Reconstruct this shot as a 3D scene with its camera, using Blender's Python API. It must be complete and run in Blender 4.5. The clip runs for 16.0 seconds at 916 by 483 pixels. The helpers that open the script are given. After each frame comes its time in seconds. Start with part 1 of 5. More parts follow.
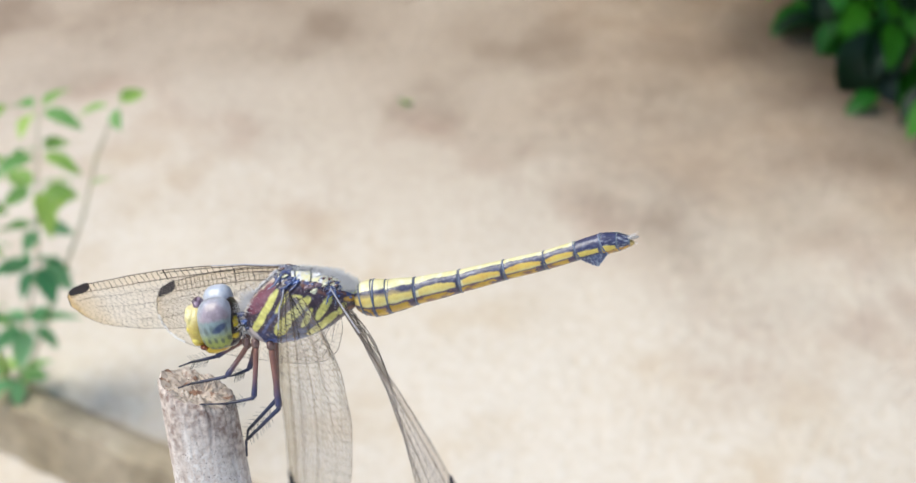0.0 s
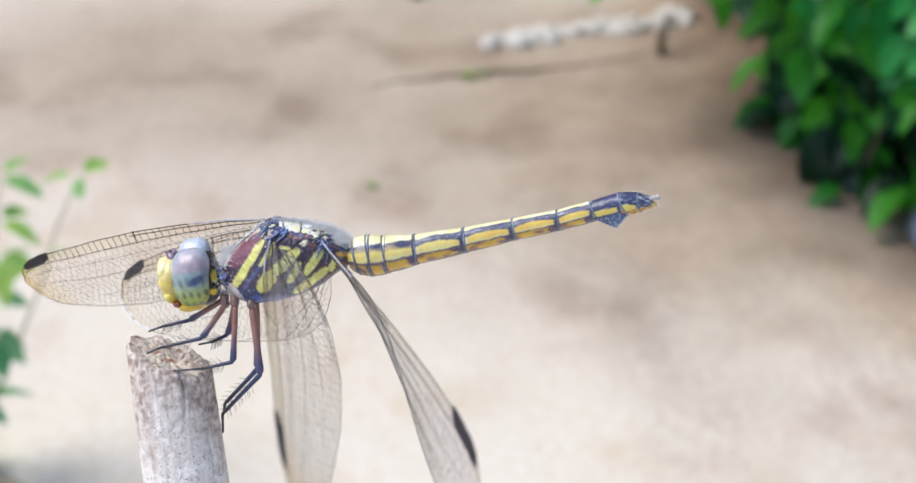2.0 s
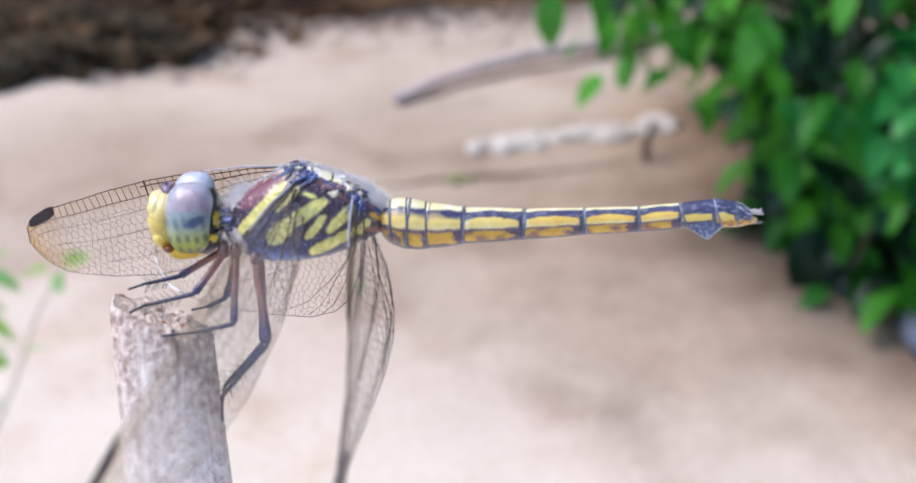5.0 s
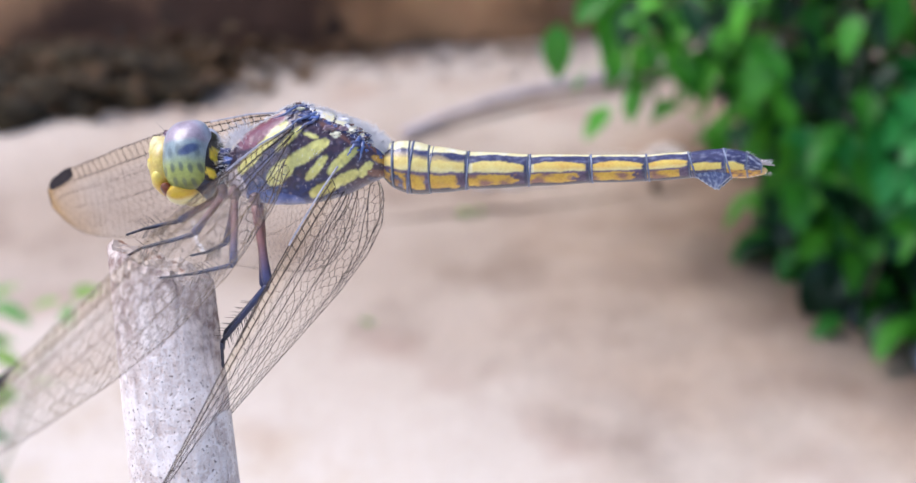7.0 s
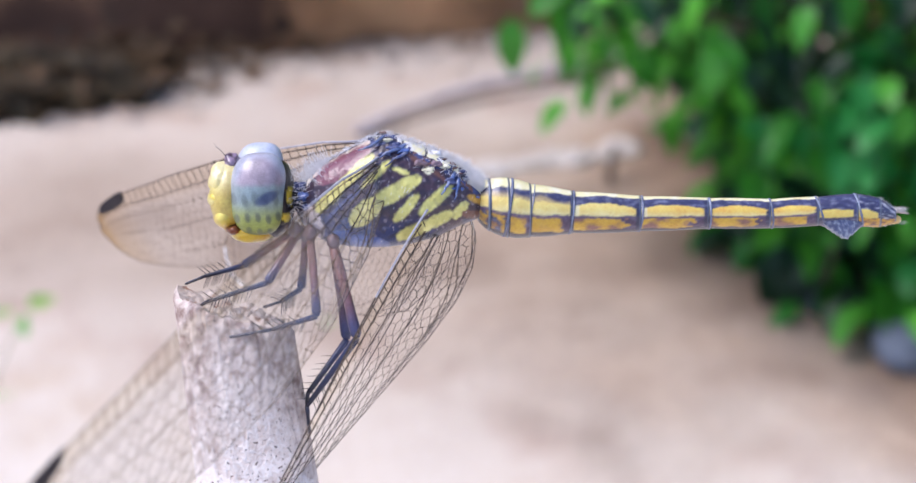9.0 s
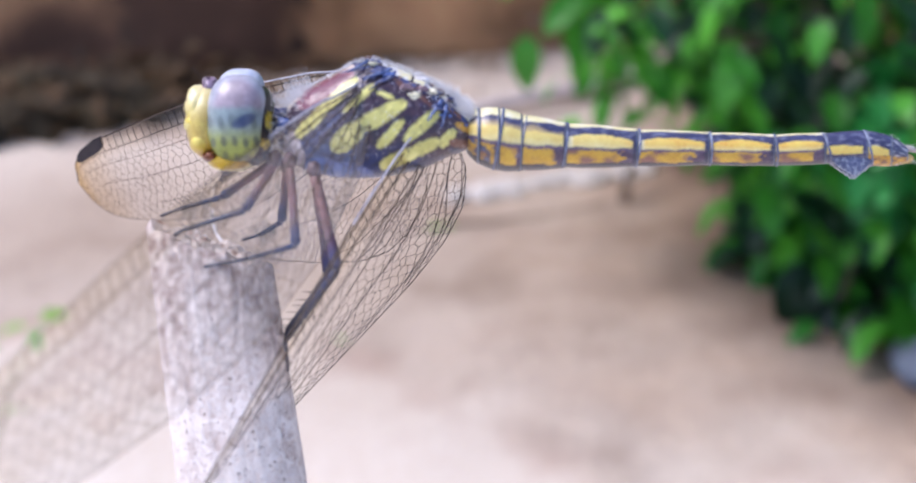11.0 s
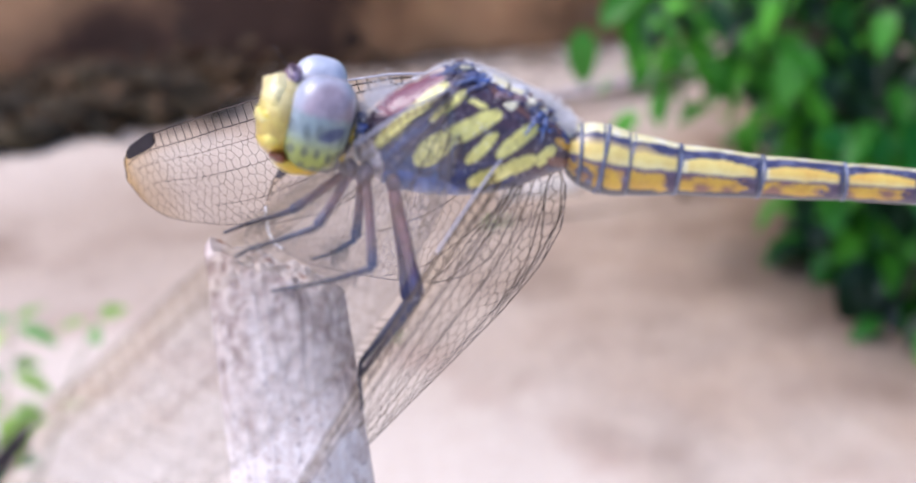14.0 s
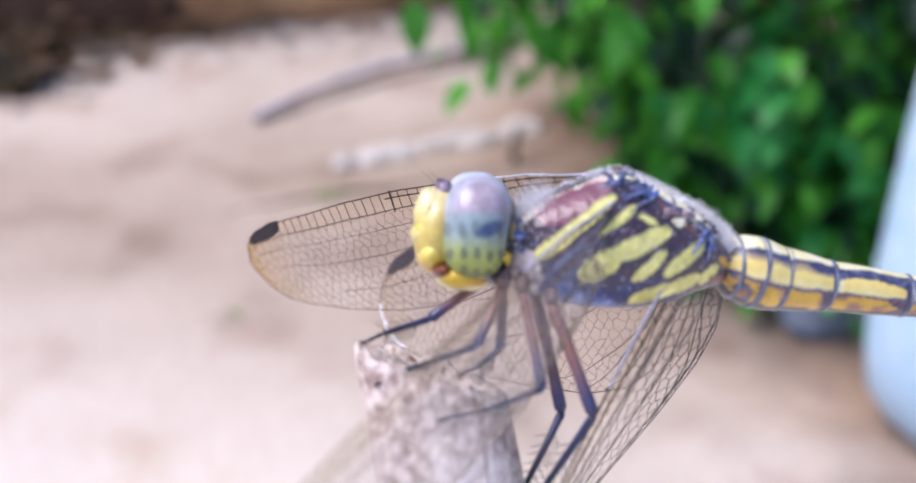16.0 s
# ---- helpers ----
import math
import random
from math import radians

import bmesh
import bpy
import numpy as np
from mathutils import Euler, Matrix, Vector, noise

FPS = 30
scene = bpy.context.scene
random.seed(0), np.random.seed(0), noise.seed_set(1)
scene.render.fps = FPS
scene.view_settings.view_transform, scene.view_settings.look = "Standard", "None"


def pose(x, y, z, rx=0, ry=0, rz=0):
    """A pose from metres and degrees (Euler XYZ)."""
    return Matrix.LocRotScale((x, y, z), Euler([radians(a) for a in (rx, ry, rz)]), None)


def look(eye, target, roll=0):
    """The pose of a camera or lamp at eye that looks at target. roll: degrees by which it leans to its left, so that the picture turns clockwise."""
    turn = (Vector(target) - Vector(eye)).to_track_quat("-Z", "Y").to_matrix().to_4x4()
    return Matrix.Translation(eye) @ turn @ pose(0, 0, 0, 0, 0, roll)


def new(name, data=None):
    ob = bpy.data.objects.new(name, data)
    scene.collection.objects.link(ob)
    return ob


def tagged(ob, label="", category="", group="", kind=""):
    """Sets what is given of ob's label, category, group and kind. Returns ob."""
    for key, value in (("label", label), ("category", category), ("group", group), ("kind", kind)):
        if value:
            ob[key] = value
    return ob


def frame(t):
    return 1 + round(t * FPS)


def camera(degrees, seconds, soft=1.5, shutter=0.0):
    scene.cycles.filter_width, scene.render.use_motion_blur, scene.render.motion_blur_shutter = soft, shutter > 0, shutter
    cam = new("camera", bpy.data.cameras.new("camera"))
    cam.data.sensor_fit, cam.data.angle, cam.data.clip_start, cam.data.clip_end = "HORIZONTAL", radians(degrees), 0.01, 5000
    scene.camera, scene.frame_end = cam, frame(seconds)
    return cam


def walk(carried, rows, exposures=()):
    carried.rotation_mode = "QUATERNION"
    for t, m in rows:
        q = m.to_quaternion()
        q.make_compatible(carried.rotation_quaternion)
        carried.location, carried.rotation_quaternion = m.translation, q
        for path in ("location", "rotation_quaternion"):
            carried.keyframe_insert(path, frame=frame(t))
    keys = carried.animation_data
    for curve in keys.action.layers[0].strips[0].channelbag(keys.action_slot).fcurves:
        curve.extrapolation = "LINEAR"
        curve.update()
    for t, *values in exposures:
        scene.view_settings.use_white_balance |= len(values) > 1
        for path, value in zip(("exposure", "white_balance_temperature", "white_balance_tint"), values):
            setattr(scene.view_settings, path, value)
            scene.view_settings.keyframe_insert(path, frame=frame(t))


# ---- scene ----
cam = camera(44.85, 16.0, soft=1.5)
PATH = [
    # seconds, eye, target, roll
    (0, (0.01589, -0.00861, 0.70448), (-0.0329, 0.7560, 0.0618), -2.03),
    (0.5, (0.01605, -0.00901, 0.69889), (-0.0225, 0.7778, 0.0829), -0.87),
    (1, (0.01362, -0.00821, 0.69576), (-0.0178, 0.7952, 0.1012), -0.11),
    (1.5, (0.01208, -0.00922, 0.69113), (-0.0086, 0.8030, 0.1082), 0.19),
    (2, (0.01163, -0.00928, 0.68853), (-0.0035, 0.8090, 0.1140), 0.63),
    (2.5, (0.00930, -0.00692, 0.68591), (-0.0006, 0.8192, 0.1225), 0.98),
    (3, (0.00821, -0.00474, 0.68148), (0.0027, 0.8299, 0.1307), 1.11),
    (3.5, (0.00752, -0.00466, 0.67647), (0.0077, 0.8452, 0.1494), 1.29),
    (4, (0.00683, -0.00178, 0.67222), (0.0065, 0.8597, 0.1645), 1.36),
    (6.5, (0.00592, -0.00414, 0.66286), (-0.0012, 0.8806, 0.1969), 0.48),
    (7, (0.00659, -0.00434, 0.66038), (-0.0036, 0.8856, 0.2044), 0.30),
    (7.5, (0.00324, -0.00016, 0.65900), (-0.0028, 0.8911, 0.2055), 0.10),
    (8, (-0.00000, 0.00000, 0.66000), (-0.0000, 0.8910, 0.2060), -0.00),
    (8.5, (-0.00215, 0.00234, 0.66155), (0.0163, 0.8913, 0.2039), 0.02),
    (9, (-0.00380, 0.00483, 0.65884), (0.0315, 0.8919, 0.1986), 0.23),
    (11.5, (-0.00110, 0.00558, 0.65190), (0.0106, 0.9033, 0.2114), -0.42),
    (12, (-0.00044, 0.00825, 0.65143), (-0.0001, 0.9047, 0.2083), -0.61),
    (12.5, (-0.00292, 0.01144, 0.65127), (-0.0126, 0.9065, 0.2054), -0.79),
    (13, (-0.00295, 0.01313, 0.65204), (-0.0234, 0.9075, 0.2051), -1.24),
    (13.5, (-0.00709, 0.01287, 0.65038), (-0.0343, 0.9060, 0.2015), -1.13),
    (14, (-0.00400, 0.01272, 0.65038), (-0.0309, 0.9071, 0.2038), -1.55),
    (14.5, (-0.00831, 0.01697, 0.65030), (-0.0213, 0.9063, 0.1932), -1.28),
    (15, (-0.01247, 0.01359, 0.65584), (0.0064, 0.8982, 0.1898), -0.98),
    (15.5, (-0.01884, 0.01593, 0.65685), (0.0518, 0.8949, 0.1853), 0.33),
    (16, (-0.02122, 0.01967, 0.65494), (0.1090, 0.8903, 0.1806), 1.14),
]
walk(cam, [(t, look(e, g, r)) for t, e, g, r in PATH],
     exposures=[(0, 0.23, 6650, 5), (1, 0.32, 6380, 6), (2, 0.32, 6300, 8), (3.5, 0.37, 6230, 13), (6.5, 0.41, 6120, 18), (12, 0.46, 6020, 22), (16, 0.48, 6080, 23)])
# a small phone lens close to its subject: the far ground goes soft
cam.data.dof.use_dof = True
cam.data.dof.aperture_fstop = 34.0
cam.data.dof.focus_distance = 0.078

# ---- light: bright open shade under a thin cloud cover ----
world = bpy.data.worlds.new("sky")
scene.world = world
world.use_nodes = True
wn = world.node_tree.nodes
sky = wn.new("ShaderNodeTexSky")
sky.sky_type = "NISHITA"
sky.sun_disc = False
SUN_UP, SUN_ROUND = radians(60), radians(-75)
sky.sun_elevation, sky.sun_rotation = SUN_UP, SUN_ROUND
world.node_tree.links.new(sky.outputs[0], wn["Background"].inputs[0])
wn["Background"].inputs[1].default_value = 0.15
sun = new("sun", bpy.data.lights.new("sun", "SUN"))
sun.data.energy, sun.data.angle, sun.data.color = 2.6, radians(35), (1.0, 0.95, 0.88)
d = Vector((math.sin(SUN_ROUND) * math.cos(SUN_UP), math.cos(SUN_ROUND) * math.cos(SUN_UP), math.sin(SUN_UP)))
sun.matrix_world = look(d * 20, (0, 0, 0))


# ---- materials ----
def nodes_of(name):
    m = bpy.data.materials.new(name)
    m.use_nodes = True
    return m, m.node_tree.nodes, m.node_tree.links, m.node_tree.nodes["Principled BSDF"]


def surface(name, c1, c2, scale=50.0, rough=0.7, bump=0.0, fine=6.0, spots=None, metal=0.0, coat=0.0, detail=6.0, contrast=(0.3, 0.7), sss=0.0):
    """A surface of two mixed tones with coarse stains, fine grain and relief. scale: stains a metre."""
    m, n, l, b = nodes_of(name)
    tc = n.new("ShaderNodeTexCoord")
    na = n.new("ShaderNodeTexNoise")
    na.inputs["Scale"].default_value, na.inputs["Detail"].default_value = scale, detail
    nb = n.new("ShaderNodeTexNoise")
    nb.inputs["Scale"].default_value, nb.inputs["Detail"].default_value = scale * fine, 8
    l.new(tc.outputs["Object"], na.inputs["Vector"])
    l.new(tc.outputs["Object"], nb.inputs["Vector"])
    ra = n.new("ShaderNodeValToRGB")
    ra.color_ramp.elements[0].position, ra.color_ramp.elements[1].position = contrast
    ra.color_ramp.elements[0].color, ra.color_ramp.elements[1].color = (*c1, 1), (*c2, 1)
    l.new(na.outputs["Fac"], ra.inputs["Fac"])
    out = ra.outputs["Color"]
    mx = n.new("ShaderNodeMix")
    mx.data_type, mx.blend_type = "RGBA", "OVERLAY"
    mx.inputs["Factor"].default_value = 0.45
    l.new(out, mx.inputs["A"])
    l.new(nb.outputs["Fac"], mx.inputs["B"])
    out = mx.outputs["Result"]
    if spots:
        nc = n.new("ShaderNodeTexNoise")
        nc.inputs["Scale"].default_value = spots[0]
        rc = n.new("ShaderNodeValToRGB")
        rc.color_ramp.elements[0].position, rc.color_ramp.elements[1].position = spots[1], spots[1] + 0.06
        l.new(tc.outputs["Object"], nc.inputs["Vector"])
        l.new(nc.outputs["Fac"], rc.inputs["Fac"])
        m2 = n.new("ShaderNodeMix")
        m2.data_type = "RGBA"
        l.new(rc.outputs["Color"], m2.inputs["Factor"])
        l.new(out, m2.inputs["A"])
        m2.inputs["B"].default_value = (*spots[2], 1)
        out = m2.outputs["Result"]
    l.new(out, b.inputs["Base Color"])
    b.inputs["Roughness"].default_value, b.inputs["Metallic"].default_value = rough, metal
    b.inputs["Coat Weight"].default_value = coat
    b.inputs["Coat Roughness"].default_value = 0.15
    b.inputs["Subsurface Weight"].default_value = sss
    if bump:
        bp = n.new("ShaderNodeBump")
        bp.inputs["Distance"].default_value = bump
        l.new(nb.outputs["Fac"], bp.inputs["Height"])
        l.new(bp.outputs["Normal"], b.inputs["Normal"])
    return m


def wood_material():
    """Weathered bare wood: long fibres, pale crust, pinkish patches and dark specks."""
    m, n, l, b = nodes_of("grey_weathered_wood")
    tc = n.new("ShaderNodeTexCoord")
    mp = n.new("ShaderNodeMapping")
    mp.inputs["Scale"].default_value = (1.0, 1.0, 0.06)
    l.new(tc.outputs["Object"], mp.inputs["Vector"])

    def tex(scale, detail, vec):
        t = n.new("ShaderNodeTexNoise")
        t.inputs["Scale"].default_value, t.inputs["Detail"].default_value = scale, detail
        l.new(vec, t.inputs["Vector"])
        return t.outputs["Fac"]

    def ramp(fac, p0, c0, p1, c1):
        r = n.new("ShaderNodeValToRGB")
        e = r.color_ramp.elements
        e[0].position, e[0].color, e[1].position, e[1].color = p0, (*c0, 1), p1, (*c1, 1)
        l.new(fac, r.inputs["Fac"])
        return r.outputs["Color"]

    def mix(f, a, c, kind="MIX", amount=0.5):
        x = n.new("ShaderNodeMix")
        x.data_type, x.blend_type = "RGBA", kind
        if f is None:
            x.inputs["Factor"].default_value = amount
        else:
            l.new(f, x.inputs["Factor"])
        l.new(a, x.inputs["A"])
        l.new(c, x.inputs["B"])
        return x.outputs["Result"]

    obj, fib = tc.outputs["Object"], mp.outputs["Vector"]
    patches = ramp(tex(320, 5, obj), 0.35, (0.65, 0.55, 0.50), 0.62, (0.84, 0.76, 0.71))
    fibres = tex(2600, 4, fib)
    col = mix(None, patches, fibres, "OVERLAY", 0.30)
    crust = ramp(tex(1300, 8, obj), 0.48, (0, 0, 0), 0.60, (0.9, 0.9, 0.9))
    pale = n.new("ShaderNodeRGB")
    pale.outputs[0].default_value = (0.91, 0.83, 0.78, 1)
    col = mix(crust, col, pale.outputs[0])
    grain = tex(5200, 5, obj)
    col = mix(None, col, grain, "OVERLAY", 0.65)
    speck = ramp(tex(5000, 3, obj), 0.63, (0, 0, 0), 0.70, (1, 1, 1))
    dark = n.new("ShaderNodeRGB")
    dark.outputs[0].default_value = (0.27, 0.19, 0.17, 1)
    col = mix(speck, col, dark.outputs[0])
    streak = ramp(tex(700, 4, fib), 0.66, (0, 0, 0), 0.74, (1, 1, 1))
    brown = n.new("ShaderNodeRGB")
    brown.outputs[0].default_value = (0.30, 0.19, 0.16, 1)
    half = n.new("ShaderNodeMath")
    half.operation = "MULTIPLY"
    half.inputs[1].default_value = 0.6
    l.new(streak, half.inputs[0])
    col = mix(half.outputs[0], col, brown.outputs[0])
    # brown rot creeps down in ragged tongues from the cut
    sp = n.new("ShaderNodeSeparateXYZ")
    l.new(obj, sp.inputs[0])
    down = n.new("ShaderNodeMath")
    down.operation = "MULTIPLY_ADD"
    down.inputs[1].default_value = 36.0
    l.new(sp.outputs["Z"], down.inputs[0])
    l.new(tex(420, 5, fib), down.inputs[2])
    rot = ramp(down.outputs[0], 0.14, (0, 0, 0), 0.40, (0.9, 0.9, 0.9))
    rotc = ramp(tex(1500, 6, obj), 0.36, (0.26, 0.165, 0.135), 0.62, (0.72, 0.61, 0.54))
    col = mix(rot, col, rotc)
    l.new(col, b.inputs["Base Color"])
    b.inputs["Roughness"].default_value = 0.95
    bp = n.new("ShaderNodeBump")
    bp.inputs["Distance"].default_value = 2.0e-4
    l.new(col, bp.inputs["Height"])
    l.new(bp.outputs["Normal"], b.inputs["Normal"])
    return m


def painted(name, rough=0.4, bump=1e-5, scale=900.0, coat=0.0):
    """Markings of a body, laid down in the mesh's colour layer, with grain and relief."""
    m, n, l, b = nodes_of(name)
    at = n.new("ShaderNodeVertexColor")
    at.layer_name = "col"
    tc = n.new("ShaderNodeTexCoord")
    na = n.new("ShaderNodeTexNoise")
    na.inputs["Scale"].default_value, na.inputs["Detail"].default_value = scale, 6
    nb = n.new("ShaderNodeTexNoise")
    nb.inputs["Scale"].default_value, nb.inputs["Detail"].default_value = scale * 7, 4
    l.new(tc.outputs["Object"], na.inputs["Vector"])
    l.new(tc.outputs["Object"], nb.inputs["Vector"])
    mx = n.new("ShaderNodeMix")
    mx.data_type, mx.blend_type = "RGBA", "OVERLAY"
    mx.inputs["Factor"].default_value = 0.5
    l.new(at.outputs["Color"], mx.inputs["A"])
    l.new(na.outputs["Fac"], mx.inputs["B"])
    m2 = n.new("ShaderNodeMix")
    m2.data_type, m2.blend_type = "RGBA", "OVERLAY"
    m2.inputs["Factor"].default_value = 0.3
    l.new(mx.outputs["Result"], m2.inputs["A"])
    l.new(nb.outputs["Fac"], m2.inputs["B"])
    l.new(m2.outputs["Result"], b.inputs["Base Color"])
    b.inputs["Roughness"].default_value = rough
    b.inputs["Coat Weight"].default_value = coat
    b.inputs["Coat Roughness"].default_value = 0.2
    bp = n.new("ShaderNodeBump")
    bp.inputs["Distance"].default_value = bump
    l.new(nb.outputs["Fac"], bp.inputs["Height"])
    l.new(bp.outputs["Normal"], b.inputs["Normal"])
    return m


def leaf_material(name, c1, c2, rough=0.35):
    """A waxy leaf that lets light through; each leaf differs a little."""
    m, n, l, b = nodes_of(name)
    oi = n.new("ShaderNodeObjectInfo")
    ge = n.new("ShaderNodeNewGeometry")
    ad = n.new("ShaderNodeMath")
    ad.operation = "ADD"
    l.new(oi.outputs["Random"], ad.inputs[0])
    l.new(ge.outputs["Random Per Island"], ad.inputs[1])
    fr = n.new("ShaderNodeMath")
    fr.operation = "FRACT"
    l.new(ad.outputs[0], fr.inputs[0])
    ra = n.new("ShaderNodeValToRGB")
    ra.color_ramp.elements[0].color, ra.color_ramp.elements[1].color = (*c1, 1), (*c2, 1)
    l.new(fr.outputs[0], ra.inputs["Fac"])
    tc = n.new("ShaderNodeTexCoord")
    no = n.new("ShaderNodeTexNoise")
    no.inputs["Scale"].default_value = 60
    l.new(tc.outputs["Object"], no.inputs["Vector"])
    mx = n.new("ShaderNodeMix")
    mx.data_type, mx.blend_type = "RGBA", "OVERLAY"
    mx.inputs["Factor"].default_value = 0.4
    l.new(ra.outputs["Color"], mx.inputs["A"])
    l.new(no.outputs["Fac"], mx.inputs["B"])
    l.new(mx.outputs["Result"], b.inputs["Base Color"])
    b.inputs["Roughness"].default_value = rough
    tr = n.new("ShaderNodeBsdfTranslucent")
    l.new(mx.outputs["Result"], tr.inputs["Color"])
    ms = n.new("ShaderNodeMixShader")
    ms.inputs[0].default_value = 0.38
    l.new(b.outputs[0], ms.inputs[1])
    l.new(tr.outputs[0], ms.inputs[2])
    l.new(ms.outputs[0], n["Material Output"].inputs["Surface"])
    return m


def membrane_material(name, milk):
    """Clear wing skin with an amber tint towards the tip and a faint gloss. milk: white diffuse share, raised in place
    of highlights.
    """
    m, n, l, b = nodes_of(name)
    at = n.new("ShaderNodeVertexColor")
    at.layer_name = "col"
    tr = n.new("ShaderNodeBsdfTransparent")
    l.new(at.outputs["Color"], tr.inputs["Color"])
    gl = n.new("ShaderNodeBsdfGlossy")
    gl.inputs["Roughness"].default_value = 0.25
    gl.inputs["Color"].default_value = (0.9, 0.92, 1.0, 1)
    fr = n.new("ShaderNodeFresnel")
    fr.inputs["IOR"].default_value = 1.35
    m1 = n.new("ShaderNodeMixShader")
    weak = n.new("ShaderNodeMath")
    weak.operation = "MULTIPLY"
    weak.inputs[1].default_value = 0.45
    l.new(fr.outputs[0], weak.inputs[0])
    l.new(weak.outputs[0], m1.inputs[0])
    l.new(tr.outputs[0], m1.inputs[1])
    l.new(gl.outputs[0], m1.inputs[2])
    df = n.new("ShaderNodeBsdfDiffuse")
    df.inputs["Color"].default_value = (0.86, 0.81, 0.80, 1)
    m2 = n.new("ShaderNodeMixShader")
    m2.inputs[0].default_value = milk
    l.new(m1.outputs[0], m2.inputs[1])
    l.new(df.outputs[0], m2.inputs[2])
    l.new(m2.outputs[0], n["Material Output"].inputs["Surface"])
    return m


def sand_material():
    """Dry trodden sand: paler towards the kerb, browner in its middle, with the yard's falling light put into these
    tones; stains, grit and footmarks.
    """
    m, n, l, b = nodes_of("sand")
    tc = n.new("ShaderNodeTexCoord")
    sp = n.new("ShaderNodeSeparateXYZ")
    l.new(tc.outputs["Object"], sp.inputs[0])

    def noise_of(scale, detail=6.0):
        t = n.new("ShaderNodeTexNoise")
        t.inputs["Scale"].default_value, t.inputs["Detail"].default_value = scale, detail
        l.new(tc.outputs["Object"], t.inputs["Vector"])
        return t.outputs["Fac"]

    def ramp(fac, stops):
        r = n.new("ShaderNodeValToRGB")
        e = r.color_ramp.elements
        e[0].position, e[0].color = stops[0][0], (*stops[0][1], 1)
        e[1].position, e[1].color = stops[-1][0], (*stops[-1][1], 1)
        l.new(fac, r.inputs["Fac"])
        return r.outputs["Color"]

    def mix(f, a, c, kind="MIX", amount=0.5):
        x = n.new("ShaderNodeMix")
        x.data_type, x.blend_type = "RGBA", kind
        if f is None:
            x.inputs["Factor"].default_value = amount
        else:
            l.new(f, x.inputs["Factor"])
        l.new(a, x.inputs["A"])
        l.new(c, x.inputs["B"])
        return x.outputs["Result"]

    # light falling off across the yard, painted as a browner band along Y
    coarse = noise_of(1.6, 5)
    tone_y = n.new("ShaderNodeMath")
    tone_y.operation = "MULTIPLY_ADD"
    l.new(coarse, tone_y.inputs[0])
    tone_y.inputs[1].default_value = 1.1
    l.new(sp.outputs["Y"], tone_y.inputs[2])
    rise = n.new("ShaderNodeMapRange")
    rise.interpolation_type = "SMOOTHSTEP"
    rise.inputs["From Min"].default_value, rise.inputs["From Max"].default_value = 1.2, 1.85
    l.new(tone_y.outputs[0], rise.inputs["Value"])
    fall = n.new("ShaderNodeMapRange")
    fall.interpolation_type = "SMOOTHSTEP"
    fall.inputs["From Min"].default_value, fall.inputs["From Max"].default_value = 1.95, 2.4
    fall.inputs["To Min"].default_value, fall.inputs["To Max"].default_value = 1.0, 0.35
    l.new(tone_y.outputs[0], fall.inputs["Value"])
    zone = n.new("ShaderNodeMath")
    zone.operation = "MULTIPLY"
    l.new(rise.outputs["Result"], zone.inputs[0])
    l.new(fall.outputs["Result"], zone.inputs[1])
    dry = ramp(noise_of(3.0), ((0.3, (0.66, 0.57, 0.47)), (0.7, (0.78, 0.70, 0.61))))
    shaded_sand = ramp(noise_of(3.5), ((0.3, (0.37, 0.285, 0.215)), (0.7, (0.54, 0.445, 0.36))))
    col = mix(zone.outputs[0], dry, shaded_sand)
    # brown soil round the bush's foot, with the bush's shade painted in
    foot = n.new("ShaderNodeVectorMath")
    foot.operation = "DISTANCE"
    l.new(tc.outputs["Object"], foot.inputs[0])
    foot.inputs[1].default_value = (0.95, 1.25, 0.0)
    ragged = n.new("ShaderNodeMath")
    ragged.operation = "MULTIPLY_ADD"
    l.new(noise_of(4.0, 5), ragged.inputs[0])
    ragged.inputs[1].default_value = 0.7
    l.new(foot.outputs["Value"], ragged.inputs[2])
    soil_shade = n.new("ShaderNodeMapRange")
    soil_shade.interpolation_type = "SMOOTHSTEP"
    soil_shade.inputs["From Min"].default_value, soil_shade.inputs["From Max"].default_value = 0.82, 1.42
    soil_shade.inputs["To Min"].default_value, soil_shade.inputs["To Max"].default_value = 0.92, 0.0
    l.new(ragged.outputs[0], soil_shade.inputs["Value"])
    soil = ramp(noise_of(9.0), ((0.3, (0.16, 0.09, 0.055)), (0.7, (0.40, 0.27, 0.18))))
    col = mix(soil_shade.outputs["Result"], col, soil)
    stain = ramp(noise_of(6.5, 3), ((0.52, (0.5, 0.5, 0.5)), (0.70, (0.28, 0.25, 0.23))))
    col = mix(None, col, stain, "OVERLAY", 0.6)
    grit = noise_of(120, 8)
    col = mix(None, col, grit, "OVERLAY", 0.35)
    l.new(col, b.inputs["Base Color"])
    b.inputs["Roughness"].default_value = 0.95
    bp = n.new("ShaderNodeBump")
    bp.inputs["Distance"].default_value = 0.003
    l.new(grit, bp.inputs["Height"])
    l.new(bp.outputs["Normal"], b.inputs["Normal"])
    return m


